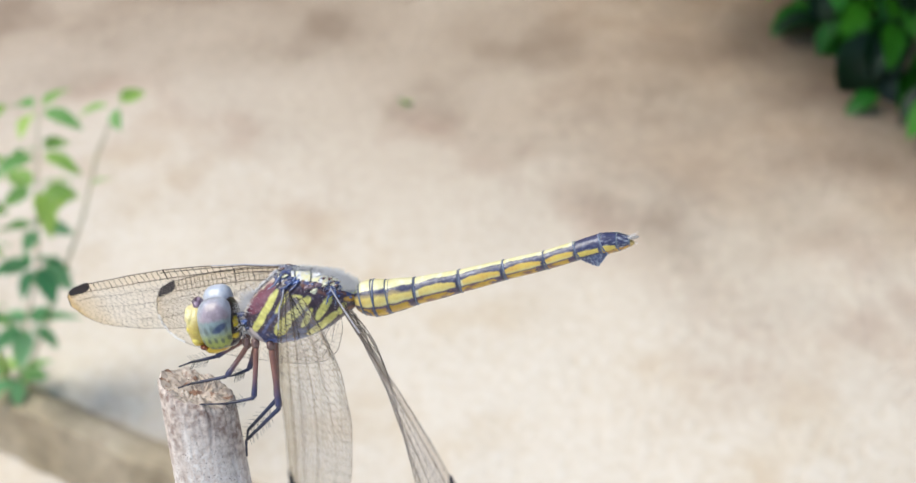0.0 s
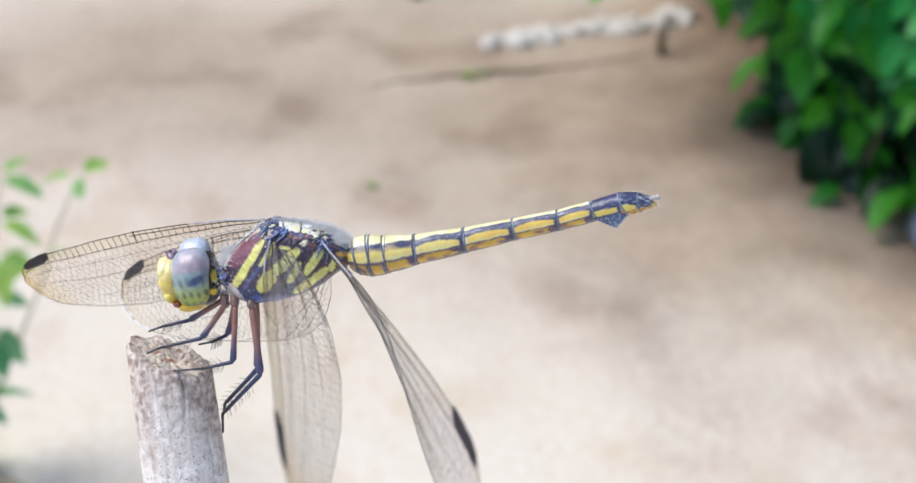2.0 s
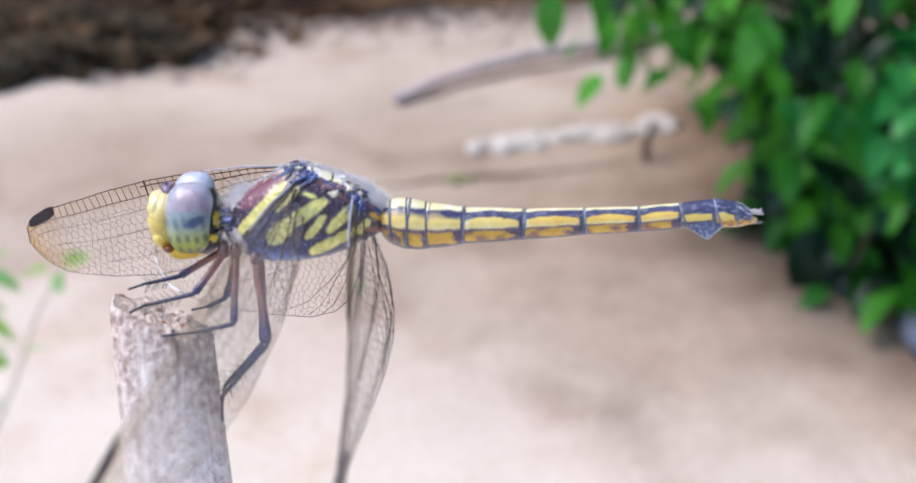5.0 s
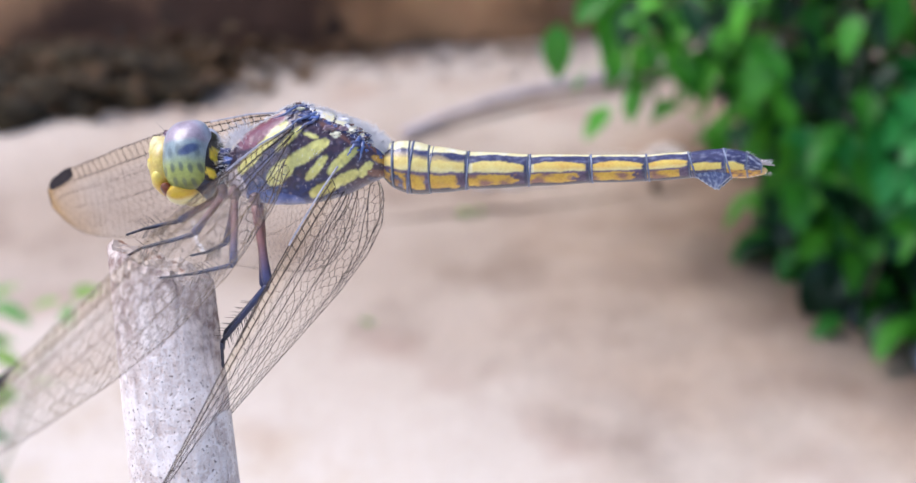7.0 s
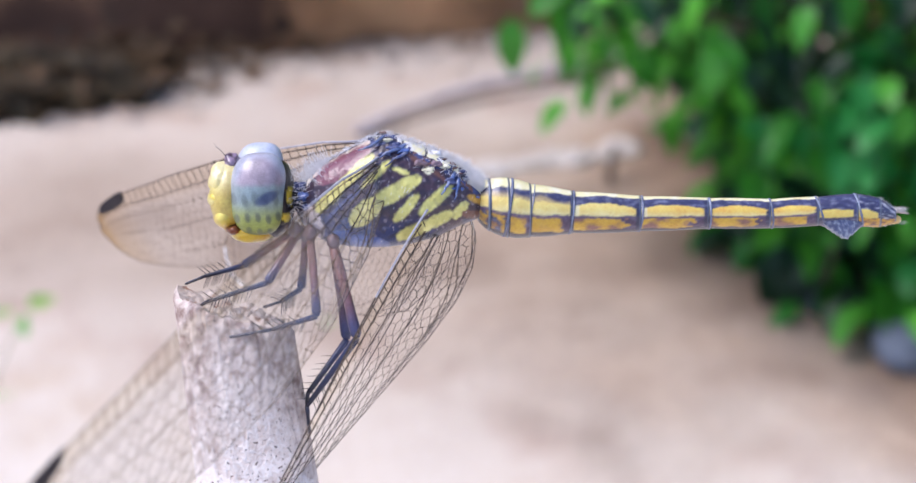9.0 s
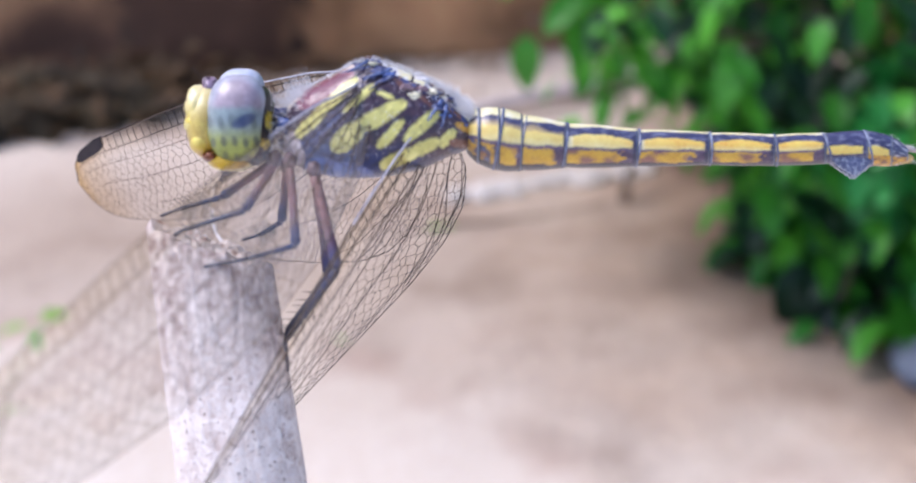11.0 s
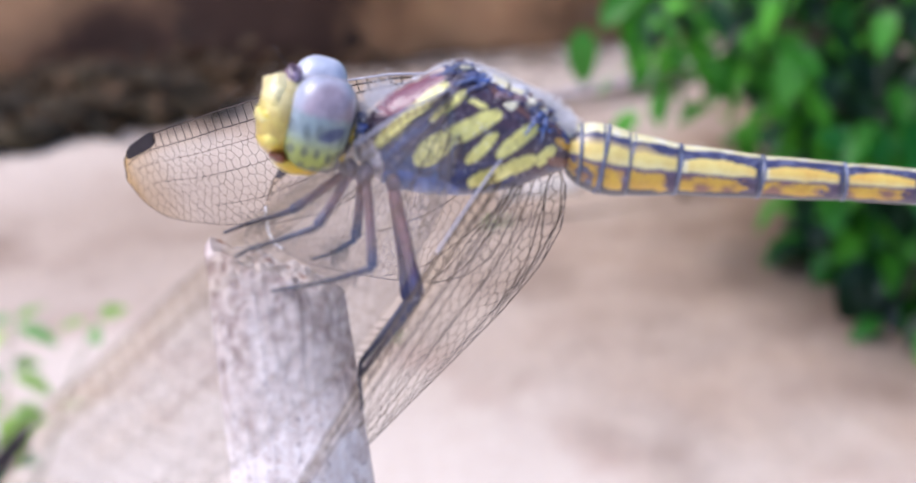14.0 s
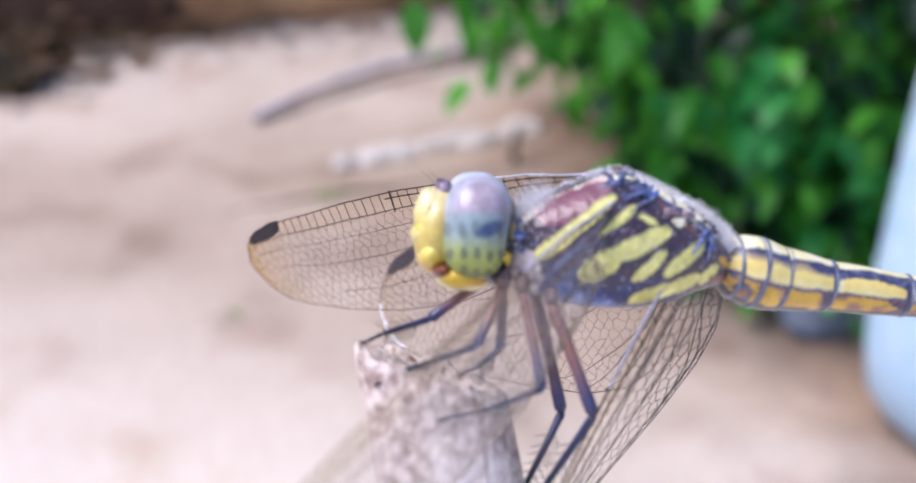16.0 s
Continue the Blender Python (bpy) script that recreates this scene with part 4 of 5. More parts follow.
        if x > 655 and y < top + 26:
            # cream plates down the back, dark seams and brown hollows between the wing roots
            k = noise.noise((x * 0.085, y * 0.11, 3))
            c = NAVY if k > -0.05 else BROWN if k > -0.22 else DARK
            if y < top + 15 + 3 * k:
                c = mixc((0.90, 0.84, 0.52), WHITE, smoothstep(-0.2, 0.4, k))
                if min(abs(x - 664), abs(x - 702 - 3 * k), abs(x - 741)) < 1.6 or y < top + 1.2:
                    c = DARK
        elif x > 612 and y < top + 16:
            k = noise.noise((x * 0.11, y * 0.14, 3))
            c = NAVY if k > -0.05 else DARK if k > -0.3 else PALE
        elif y < top + 2.2:
            c = DARK
        elif y < top + 9:
            c = mixc((0.62, 0.50, 0.42), PALE, smoothstep(-0.2, 0.4, noise.noise((x * 0.06, 0, 3))))
        elif y < top + 10.5:
            c = DARK
        wx = x + 2.2 * noise.noise((x * 0.05, y * 0.05, 0)) + 1.6 * noise.noise((x * 0.2, y * 0.2, 0))
        wy = y + 2.2 * noise.noise((x * 0.05, y * 0.05, 5)) + 1.6 * noise.noise((x * 0.2, y * 0.2, 5))
        for x1, y1, x2, y2, w1, w2, col in strokes:
            dx, dy = x2 - x1, y2 - y1
            t = min(max(((wx - x1) * dx + (wy - y1) * dy) / (dx * dx + dy * dy), 0), 1)
            dd = math.hypot(wx - x1 - t * dx, wy - y1 - t * dy)
            r = (w1 + (w2 - w1) * t) * (1 - 0.3 * abs(2 * t - 1) ** 4 + 0.07 * noise.noise((wx * 0.07, wy * 0.07, 2)))
            if dd < r + 1.5:
                tone = mixc(col, tuple(min(1.0, 1.15 * q + 0.05) for q in col), smoothstep(0.0, 0.5, noise.noise((x * 0.06, y * 0.06, 14))))
                c = mixc(c, mixc(tone, c, 0.25 * smoothstep(0.1, 0.6, noise.noise((x * 0.10, y * 0.10, 17)))), smoothstep(r + 1.5, r - 3.5, dd))
        # specks of wax
        if noise.noise((x * 0.22, y * 0.22, 9)) > 0.60:
            c = mixc(c, WHITE, 0.35)
        return c

    verts, faces, cols = [], [], []
    n, m = 260, 240
    for j in range(n + 1):
        x = 494 + 303 * j / n
        top, bot, wid = section(x)
        cy, h = (top + bot) / 2, (bot - top) / 2
        for i in range(m):
            w = 2 * math.pi * i / m
            up, side = math.cos(w), math.sin(w)
            e = 0.82
            su = math.copysign(abs(up) ** e, up)
            ss = math.copysign(abs(side) ** e, side)
            y = cy - h * su
            crease = 2.5 * noise.noise((x * 0.03, y * 0.03, 4)) + 1.2 * noise.noise((x * 0.12, y * 0.12, 4))
            verts.append(P(x, y, (wid + crease) * ss))
            cols.append(thorax_colour(x, y, top, bot))
    for j in range(n):
        for i in range(m):
            i2 = (i + 1) % m
            faces.append((j * m + i, (j + 1) * m + i, (j + 1) * m + i2, j * m + i2))
    faces.append(tuple(range(m)))
    faces.append(tuple(n * m + i for i in range(m - 1, -1, -1)))
    part("thorax", mesh_of("thorax", verts, faces, M_BODY, cols=cols), root, "thorax striped yellow, blue-black and maroon")
    # knobs and plates where the wings are hinged
    rnd = random.Random(4)
    fields = [(rnd.gauss(634, 12), rnd.uniform(-44, 40)) for k in range(46)] + [(rnd.gauss(742, 12), rnd.uniform(-50, -26) * rnd.choice((1, 1, -0.8))) for k in range(34)]
    for x, d in fields:
        x = min(max(x, 600), 788)
        top, bot, wid = section(x)
        y = top + (bot - top) * 0.5 * (1 - (1 - min(0.98, (d / wid) ** 2)) ** 0.41) + rnd.uniform(-3, 3)
        r = rnd.uniform(2.6, 6.2)
        col = rnd.choice((NAVY, NAVY, (0.09, 0.13, 0.32), DARK, (0.30, 0.32, 0.40), NAVY, BROWN, DARK, DARK))
        v, f = lump(P(x, y, d), (r * rnd.uniform(0.8, 1.5) * UNIT, r * UNIT, r * 0.42 * UNIT), x * 0.37 + d, 0.9, 14, 9)
        part("hinge_plate", mesh_of("hinge_plate", v, f, M_BODY, cols=[col] * len(v)), root)
    for x, y, d, r, col in ((640, 232, -44, 6, PALE), (703, 280, -58, 8, PALE), (730, 275, -48, 8, PALE), (692, 246, -18, 10, PALE), (712, 254, -22, 9, WHITE), (668, 240, -34, 7, WHITE), (660, 262, -56, 6, PALE), (722, 296, -56, 6, BROWN), (690, 268, -58, 9, GREYMAUVE), (716, 270, -52, 9, GREYMAUVE), (752, 300, -44, 8, (0.09, 0.15, 0.40)), (648, 246, -54, 10, NAVY), (662, 250, -54, 9, (0.08, 0.14, 0.38)), (636, 256, -58, 8, NAVY), (738, 298, -54, 11, NAVY), (746, 310, -50, 9, (0.08, 0.14, 0.38)), (742, 324, -50, 8, NAVY), (744, 292, -46, 8, NAVY), (655, 240, -46, 7, NAVY), (502, 306, -22, 9, NAVY), (508, 322, -30, 9, (0.09, 0.15, 0.40)), (512, 338, -34, 7, NAVY)):
        v, f = lump(P(x, y, d), (r * 1.2 * UNIT, r * 0.8 * UNIT, r * (0.8 if x < 520 else 0.55) * UNIT), x * 0.37, 0.75, 18, 12)
        part("hinge_plate", mesh_of("hinge_plate", v, f, M_BODY, cols=[mixc(col, DARK, 0.7 * smoothstep(0.1, 0.5, noise.noise((unP(q)[0] * 0.2, unP(q)[1] * 0.2, 6)))) for q in v]), root)
    # arms of the wing joints
    for pts, r0, r1, col in (
            (((668, 238, -46), (655, 245, -58), (640, 251, -64), (624, 259, -67)), 3.6, 1.0, (0.10, 0.15, 0.34)),
            (((674, 244, -52), (660, 256, -62), (648, 262, -68), (634, 275, -71)), 3.0, 0.8, (0.07, 0.09, 0.22)),
            (((632, 226, -38), (620, 236, -54), (606, 244, -60), (592, 248, -62)), 3.0, 0.8, (0.12, 0.16, 0.32)),
            (((746, 284, -44), (740, 295, -56), (734, 304, -62), (724, 320, -67)), 4.2, 1.2, (0.11, 0.17, 0.38)),
            (((752, 289, -44), (752, 300, -54), (750, 311, -58), (746, 326, -61)), 3.4, 1.2, (0.07, 0.12, 0.30))):
        way = [P(*q) for q in pts]
        bent = []
        for k in range(13):
            u = 3 * k / 12
            q = min(int(u), 2)
            bent.append(way[q].lerp(way[q + 1], u - q) + Vector((rnd.uniform(-1, 1), 0, rnd.uniform(-1, 1))) * UNIT)
        v, f = tube(bent, [(0.5 + (r0 + (r1 - r0) * k / 12) * math.sin(math.pi * (0.15 + 0.8 * k / 12)) ** 0.6) * UNIT for k in range(13)], 8)
        part("hinge_arm", mesh_of("hinge_arm", v, f, M_BODY, cols=[mixc(col, (0.50, 0.52, 0.60), 0.6 * smoothstep(0.0, 0.5, noise.noise((unP(q)[0] * 0.15, unP(q)[1] * 0.15, 2)))) for q in v]), root)
    # pale down on the back
    groups = []
    for k in range(4200):
        x = 668 + 132 * rnd.random() ** 0.62 if k < 2900 else rnd.uniform(506, 620)
        top, bot, wid = section(x)
        d = rnd.gauss(0, 0.36) * wid if k < 1300 else rnd.gauss(-0.55, 0.2) * wid if 2100 <= k < 2900 else rnd.gauss(0, 0.36) * wid
        if 2100 <= k < 2900:
            x = rnd.gauss(782, 9)
            top, bot, wid = section(x)
        d = min(max(d, -0.85 * wid), 0.85 * wid)
        y = top + (bot - top) * 0.5 * (1 - (1 - min(1, (d / wid) ** 2)) ** 0.5) + 1
        L = rnd.uniform(6, 20) * (0.55 + 0.75 * smoothstep(700, 770, x)) if k < 2900 else rnd.uniform(8, 26) * smoothstep(560, 510, x) + 4
        p0 = P(x, y, d)
        p1 = P(x + rnd.uniform(-9, 14), y - L * rnd.uniform(0.4, 1), d * 1.1 + rnd.uniform(-9, 9))
        groups.append(tube([p0, p1], [0.46 * UNIT, 0.16 * UNIT], 3, caps=False))
    # tufts along the ridge and over the collar
    for k in range(1060):
        x = rnd.uniform(590, 745) if k < 900 else rnd.gauss(528, 12)
        top, bot, wid = section(x)
        d = rnd.gauss(-0.25, 0.28) * wid
        y = top + (bot - top) * 0.5 * (1 - (1 - min(1, (d / wid) ** 2)) ** 0.5) + 1
        L = rnd.uniform(3, 10) if k < 900 else rnd.uniform(8, 32)
        lean = rnd.uniform(-2, 9) if k < 900 else rnd.uniform(-26, 2)
        groups.append(tube([P(x, y, d), P(x + lean, y - L, d + rnd.uniform(-6, 6))], [0.5 * UNIT, 0.16 * UNIT], 3, caps=False))
    for k in range(160):
        a = rnd.uniform(0, 6.28)
        p0 = P(rnd.uniform(486, 512), 322 - 34 * math.cos(a), 34 * math.sin(a))
        groups.append(tube([p0, P(rnd.uniform(478, 520), 322 - rnd.uniform(42, 62) * math.cos(a), rnd.uniform(42, 62) * math.sin(a))], [0.4 * UNIT, 0.12 * UNIT], 3, caps=False))
    tail_hairs = []
    for k in range(160):
        x = rnd.uniform(1420, 1482)
        top, bot = abdomen_profile(min(x, 1464))
        low = rnd.random() < 0.25
        p0 = P(x, bot - 4 if low else top + 2 + rnd.uniform(0, 6), rnd.uniform(-12, 8))
        tail_hairs.append(tube([p0, P(x + rnd.uniform(-2, 9), bot + rnd.uniform(0, 3) if low else top - rnd.uniform(-3, 3), rnd.uniform(-16, 12))], [0.28 * UNIT, 0.10 * UNIT], 3, caps=False))
    ob = part("down", mesh_of("down", *join(groups), M_HAIR), root, "fine pale down")
    ob["kind"] = "stuff"
    ob = on_belly("tail_down", mesh_of("tail_down", *join(tail_hairs), M_HAIR), "fine pale hairs on the tail")
    ob["kind"] = "stuff"
    return belly


def dragonfly_head(root):
    """The head hangs on the neck, about which it turns."""
    nk = P(500, 322, 0)
    v, f = ball(P(394, 322, 2), (34 * UNIT, 58 * UNIT, 57 * UNIT), 48, 30)
    cols = [mixc(mixc((0.74, 0.64, 0.30), (0.62, 0.48, 0.11), smoothstep(285, 325, unP(q)[1])), (0.58, 0.34, 0.03), smoothstep(340, 372, unP(q)[1])) for q in v]
    head = part("head", mesh_of("head", [q - nk for q in v], f, M_BODY, cols=cols), root, "yellow head with large grey and green eyes", nk)

    def add(name, vf, col, mat=None, label=""):
        v, f = vf
        v = [Vector(q) for q in v]
        cols = [col(q) if callable(col) else col for q in v]
        return part(name, mesh_of(name, [q - nk for q in v], f, mat or M_BODY, cols=cols), head, label)

    top_c, mid_c, low_c, deep_c = (0.36, 0.295, 0.34), (0.26, 0.335, 0.345), (0.35, 0.41, 0.095), (0.16, 0.19, 0.05)

    def eye_colour(q):
        x, y = unP(q)
        t = (y - 300) / 70
        wob = 0.06 * noise.noise((x * 0.08, y * 0.05, 0))
        c = mixc(top_c, mid_c, smoothstep(-0.10, 0.08, t + wob))
        c = mixc(c, low_c, smoothstep(0.25, 0.85, t + wob))
        c = mixc(c, deep_c, smoothstep(0.95, 1.15, t + wob))
        # paler grey-blue along the crown and the rim
        c = mixc(c, (0.46, 0.52, 0.60), 0.7 * smoothstep(0.72, 1.0, math.hypot((x - 436) / 46, (y - 314) / 70)) * smoothstep(345, 285, y))
        for row, yy in enumerate((321, 351, 373)):
            for k in range(5):
                xx = 394 + 16.5 * k + 5 * (row % 2) + 8 * (row == 2)
                rr = ((x - xx - 0.12 * (y - yy)) / (4.8 - row * 0.3)) ** 2 + ((y - yy - 2 * math.sin(2.3 * k + row)) / (10 - 2.2 * row)) ** 2
                c = mixc(c, (0.06, 0.085, 0.085), (0.50, 0.72, 0.55)[row] * smoothstep(1.7, 0.3, rr))
        # a dark blue smear behind the middle
        c = mixc(c, (0.03, 0.05, 0.15), 0.85 * smoothstep(1.6, 0.4, ((x - 446 + 0.4 * (y - 319)) / 16) ** 2 + ((y - 319 + 0.25 * (x - 446)) / 10) ** 2))
        return c

    for d in (-34, 44):
        rx, rz = (44.5 if d < 0 else 40) * UNIT, (64.5 if d < 0 else 58) * UNIT

        def shape(v):
            # squarer than an egg, flat behind
            ux, uz = abs(v.x) / rx, abs(v.z) / rz
            f = math.hypot(ux, uz) / max((ux ** 2.6 + uz ** 2.6) ** (1 / 2.6), 1e-9) if ux + uz > 1e-6 else 1.0
            v = Vector((v.x * f, v.y, v.z * f))
            if v.x > 0:
                v.x = 41 * UNIT * min(1.0, v.x / (44 * UNIT)) ** 0.8
            return Vector((v.x * (1 + 0.04 * v.z / rz) + 2.0 * UNIT * v.z / rz, v.y, v.z))
        # the eye beyond is paled to grey-blue: sky reflection painted into its colour
        add("eye", ball(P(436 + (5 if d > 0 else 0), 315.5 - (19 if d > 0 else 0), d), (rx, (46 if d < 0 else 42) * UNIT, rz), 110, 90, shape), eye_colour if d < 0 else lambda q: mixc(eye_colour(q), (0.56, 0.61, 0.70), 0.8), M_EYE, "compound eye, purplish grey above, spotted green below")
    add("brow", lump(P(384, 295, 2), (26 * UNIT, 52 * UNIT, 27 * UNIT), 3, 0.22, 48, 32), lambda q: mixc((0.88, 0.79, 0.42), (0.80, 0.65, 0.15), smoothstep(280, 318, unP(q)[1])))
    add("clypeus", lump(P(379, 325, 2), (21 * UNIT, 50 * UNIT, 19 * UNIT), 4, 0.16, 36, 24), lambda q: mixc((0.82, 0.72, 0.27), (0.76, 0.60, 0.09), smoothstep(-0.2, 0.3, noise.noise((unP(q)[0] * 0.08, unP(q)[1] * 0.08, 2)))))
    add("labrum", lump(P(388, 352, 2), (22 * UNIT, 50 * UNIT, 22 * UNIT), 8, 0.08, 36, 24), lambda q: mixc((0.80, 0.66, 0.14), (0.70, 0.46, 0.05), smoothstep(345, 372, unP(q)[1])))
    add("mandible", lump(P(402, 373, 0), (15 * UNIT, 51 * UNIT, 13 * UNIT), 2, 0.16, 28, 18), (0.20, 0.050, 0.02))
    add("jaw", lump(P(426, 379, 0), (36 * UNIT, 44 * UNIT, 17 * UNIT), 6, 0.12, 32, 20), lambda q: mixc((0.72, 0.47, 0.035), (0.86, 0.80, 0.42), smoothstep(30 * UNIT, 12 * UNIT, abs(q[1]))))
    add("gullet", lump(P(458, 364, 0), (26 * UNIT, 42 * UNIT, 22 * UNIT), 7, 0.15, 28, 18), DARK)
    add("ocelli", lump(P(395, 268, 0), (12 * UNIT, 28 * UNIT, 15 * UNIT), 5, 0.3, 24, 16), lambda q: mixc((0.36, 0.26, 0.34), (0.07, 0.04, 0.07), smoothstep(-0.15, 0.25, noise.noise((unP(q)[0] * 0.12, unP(q)[1] * 0.12, 3)))))
    add("occiput", lump(P(474, 322, 2), (20 * UNIT, 56 * UNIT, 58 * UNIT), 9, 0.06, 44, 30), lambda q: (0.90, 0.68, 0.05) if any(((unP(q)[0] - a) / 8) ** 2 + ((unP(q)[1] - b) / h) ** 2 < 1 for a, b, h in ((486, 320, 13), (479, 353, 8))) else (0.014, 0.008, 0.008))
    for d in (-14, 14):
        add("antenna", tube([P(390, 264, d), P(377, 249, d * 1.6), P(367, 240, d * 2.2)], [0.45 * UNIT, 0.25 * UNIT, 0.15 * UNIT], 6), DARK)
    v, f = tube([P(486, 324, 0), P(500, 322, 0), P(516, 330, 0)], [20 * UNIT, 20 * UNIT, 30 * UNIT], 20)
    part("neck", mesh_of("neck", v, f, M_BODY, cols=[DARK] * len(v)), root)
    return head


# legs: hip, knee, ankle, foot in drawing units
LEGS = (((553, 400, -40), (586, 548, -70), (505, 655, -45), (509, 702, -38), "hind"), ((556, 398, 30), (574, 552, 20), (508, 636, -10), (505, 668, 10), "hind"),
        ((516, 388, -34), (523, 512, -75), (450, 532, -88), (380, 543, -84), "middle"), ((512, 388, 30), (503, 470, 30), (468, 490, 20), (440, 498, 10), "middle"),
        ((494, 384, -28), (446, 458, -62), (352, 486, -62), (318, 505, -50), "front"), ((490, 380, 24), (412, 432, 20), (350, 448, 10), (318, 460, 0), "front"))


def dragonfly_legs(root):
    made = []
    rnd = random.Random(9)
    for hip, knee, ankle, foot, kind in LEGS:
        o = P(*hip)
        leg = None
        def seg(name, pts, rad, c0, c1):
            v, f = tube(pts, rad, 10)
            k = len(v) // len(pts)
            cols = [mixc(c0, c1, smoothstep(0.30, 0.80, (i // k) / (len(pts) - 1))) for i in range(len(v))]
            return part(name, mesh_of(name, v, f, M_LEG, cols=cols), leg or root)
        a, b, c, e = [P(*q) - o for q in (hip, knee, ankle, foot)]
        cv, cf = lump(o + Vector((0, 0, 6 * UNIT)), (10 * UNIT, 12 * UNIT, 14 * UNIT), hip[0], 0.3, 18, 12)
        part("hip", mesh_of("hip", cv, cf, M_LEG, cols=[(0.19, 0.115, 0.105)] * len(cv)), root)
        big = 1.0 if kind == "hind" else 0.8
        fem = [a.lerp(b, s) + Vector((0.6 * UNIT * math.sin(4 * s), 0, 0)) for s in (0, 0.1, 0.3, 0.5, 0.7, 0.85, 0.95, 1)]
        leg = seg("leg", fem, [r * big * UNIT for r in (7, 8.2, 8.2, 7.6, 7.6, 8.8, 9.0, 5)], (0.27, 0.125, 0.095), (0.045, 0.050, 0.125))
        leg.location, leg["label"] = o, kind + " leg, brown above and black below"
        seg("tibia", [b.lerp(c, s) for s in (0, 0.06, 0.3, 0.6, 0.9, 1)], [r * big * UNIT for r in (5, 6, 5, 4.5, 4.2, 3.5)], (0.026, 0.034, 0.095), (0.010, 0.010, 0.024))
        seg("tarsus", [c.lerp(e, s) for s in (0, 0.25, 0.3, 0.6, 0.65, 0.9, 1)], [r * big * UNIT for r in (3.4, 3.4, 2.6, 3.2, 2.5, 3, 0.8)], DARK, DARK)
        groups = []
        for (p, q, n, L) in ((a, b, 10, 11), (b, c, 12, 18)):
            axis = (q - p).normalized()
            side = axis.cross(Vector((0, 1, 0))).normalized()
            for k in range(n):
                s = 0.25 + 0.72 * (k + rnd.uniform(-0.3, 0.3)) / n
                for sg in ((-1, 1) if k % 2 else (1,)):
                    base = p.lerp(q, s)
                    tip = base + (side * sg * (1 if q is c else 0.8) * L + axis * 0.75 * L) * UNIT + Vector((0, rnd.uniform(-4, 4) * UNIT, 0))
                    groups.append(tube([base, tip], [0.9 * UNIT, 0.3 * UNIT], 3, caps=False))
        ob = part("bristle_fringe", mesh_of("bristle_fringe", *join(groups), M_SPINE), leg)
        ob["kind"] = "stuff"
        made.append((leg, o, e + o))
    return made


# wings: half outlines along the span, as fractions; (s, leading, trailing) in metres
WING_F = (0.0355, ((0, 0.0004, -0.0009), (0.03, 0.0005, -0.0016), (0.08, 0.0006, -0.0027), (0.15, 0.0009, -0.0042), (0.3, 0.0010, -0.0064), (0.45, 0.0009, -0.0078), (0.6, 0.0005, -0.0083), (0.75, -0.0001, -0.0081), (0.86, -0.0005, -0.0076), (0.92, -0.0010, -0.0071), (0.96, -0.0016, -0.0063), (0.985, -0.0023, -0.0053), (0.996, -0.0031, -0.0044), (1.0, -0.0037, -0.0039)))
WING_H = (0.0335, ((0, 0.0004, -0.0025), (0.03, 0.0005, -0.0064), (0.08, 0.0006, -0.0084), (0.15, 0.0009, -0.0094), (0.25, 0.0011, -0.0098), (0.4, 0.0012, -0.0096), (0.55, 0.0010, -0.0092), (0.72, 0.0006, -0.0086), (0.85, 0.0001, -0.0077), (0.92, -0.0005, -0.0069), (0.96, -0.0012, -0.0061), (0.985, -0.0020, -0.0050), (0.996, -0.0028, -0.0041), (1.0, -0.0034, -0.0036)))


def wing_edge(spec, s):
    t = spec[1]
    for (s0, a0, b0), (s1, a1, b1) in zip(t, t[1:]):
        if s <= s1:
            q = (s - s0) / (s1 - s0)
            q2 = q * q * (3 - 2 * q) * 0.3 + q * 0.7
            return a0 + (a1 - a0) * q2, b0 + (b1 - b0) * q2
    return t[-1][1], t[-1][2]


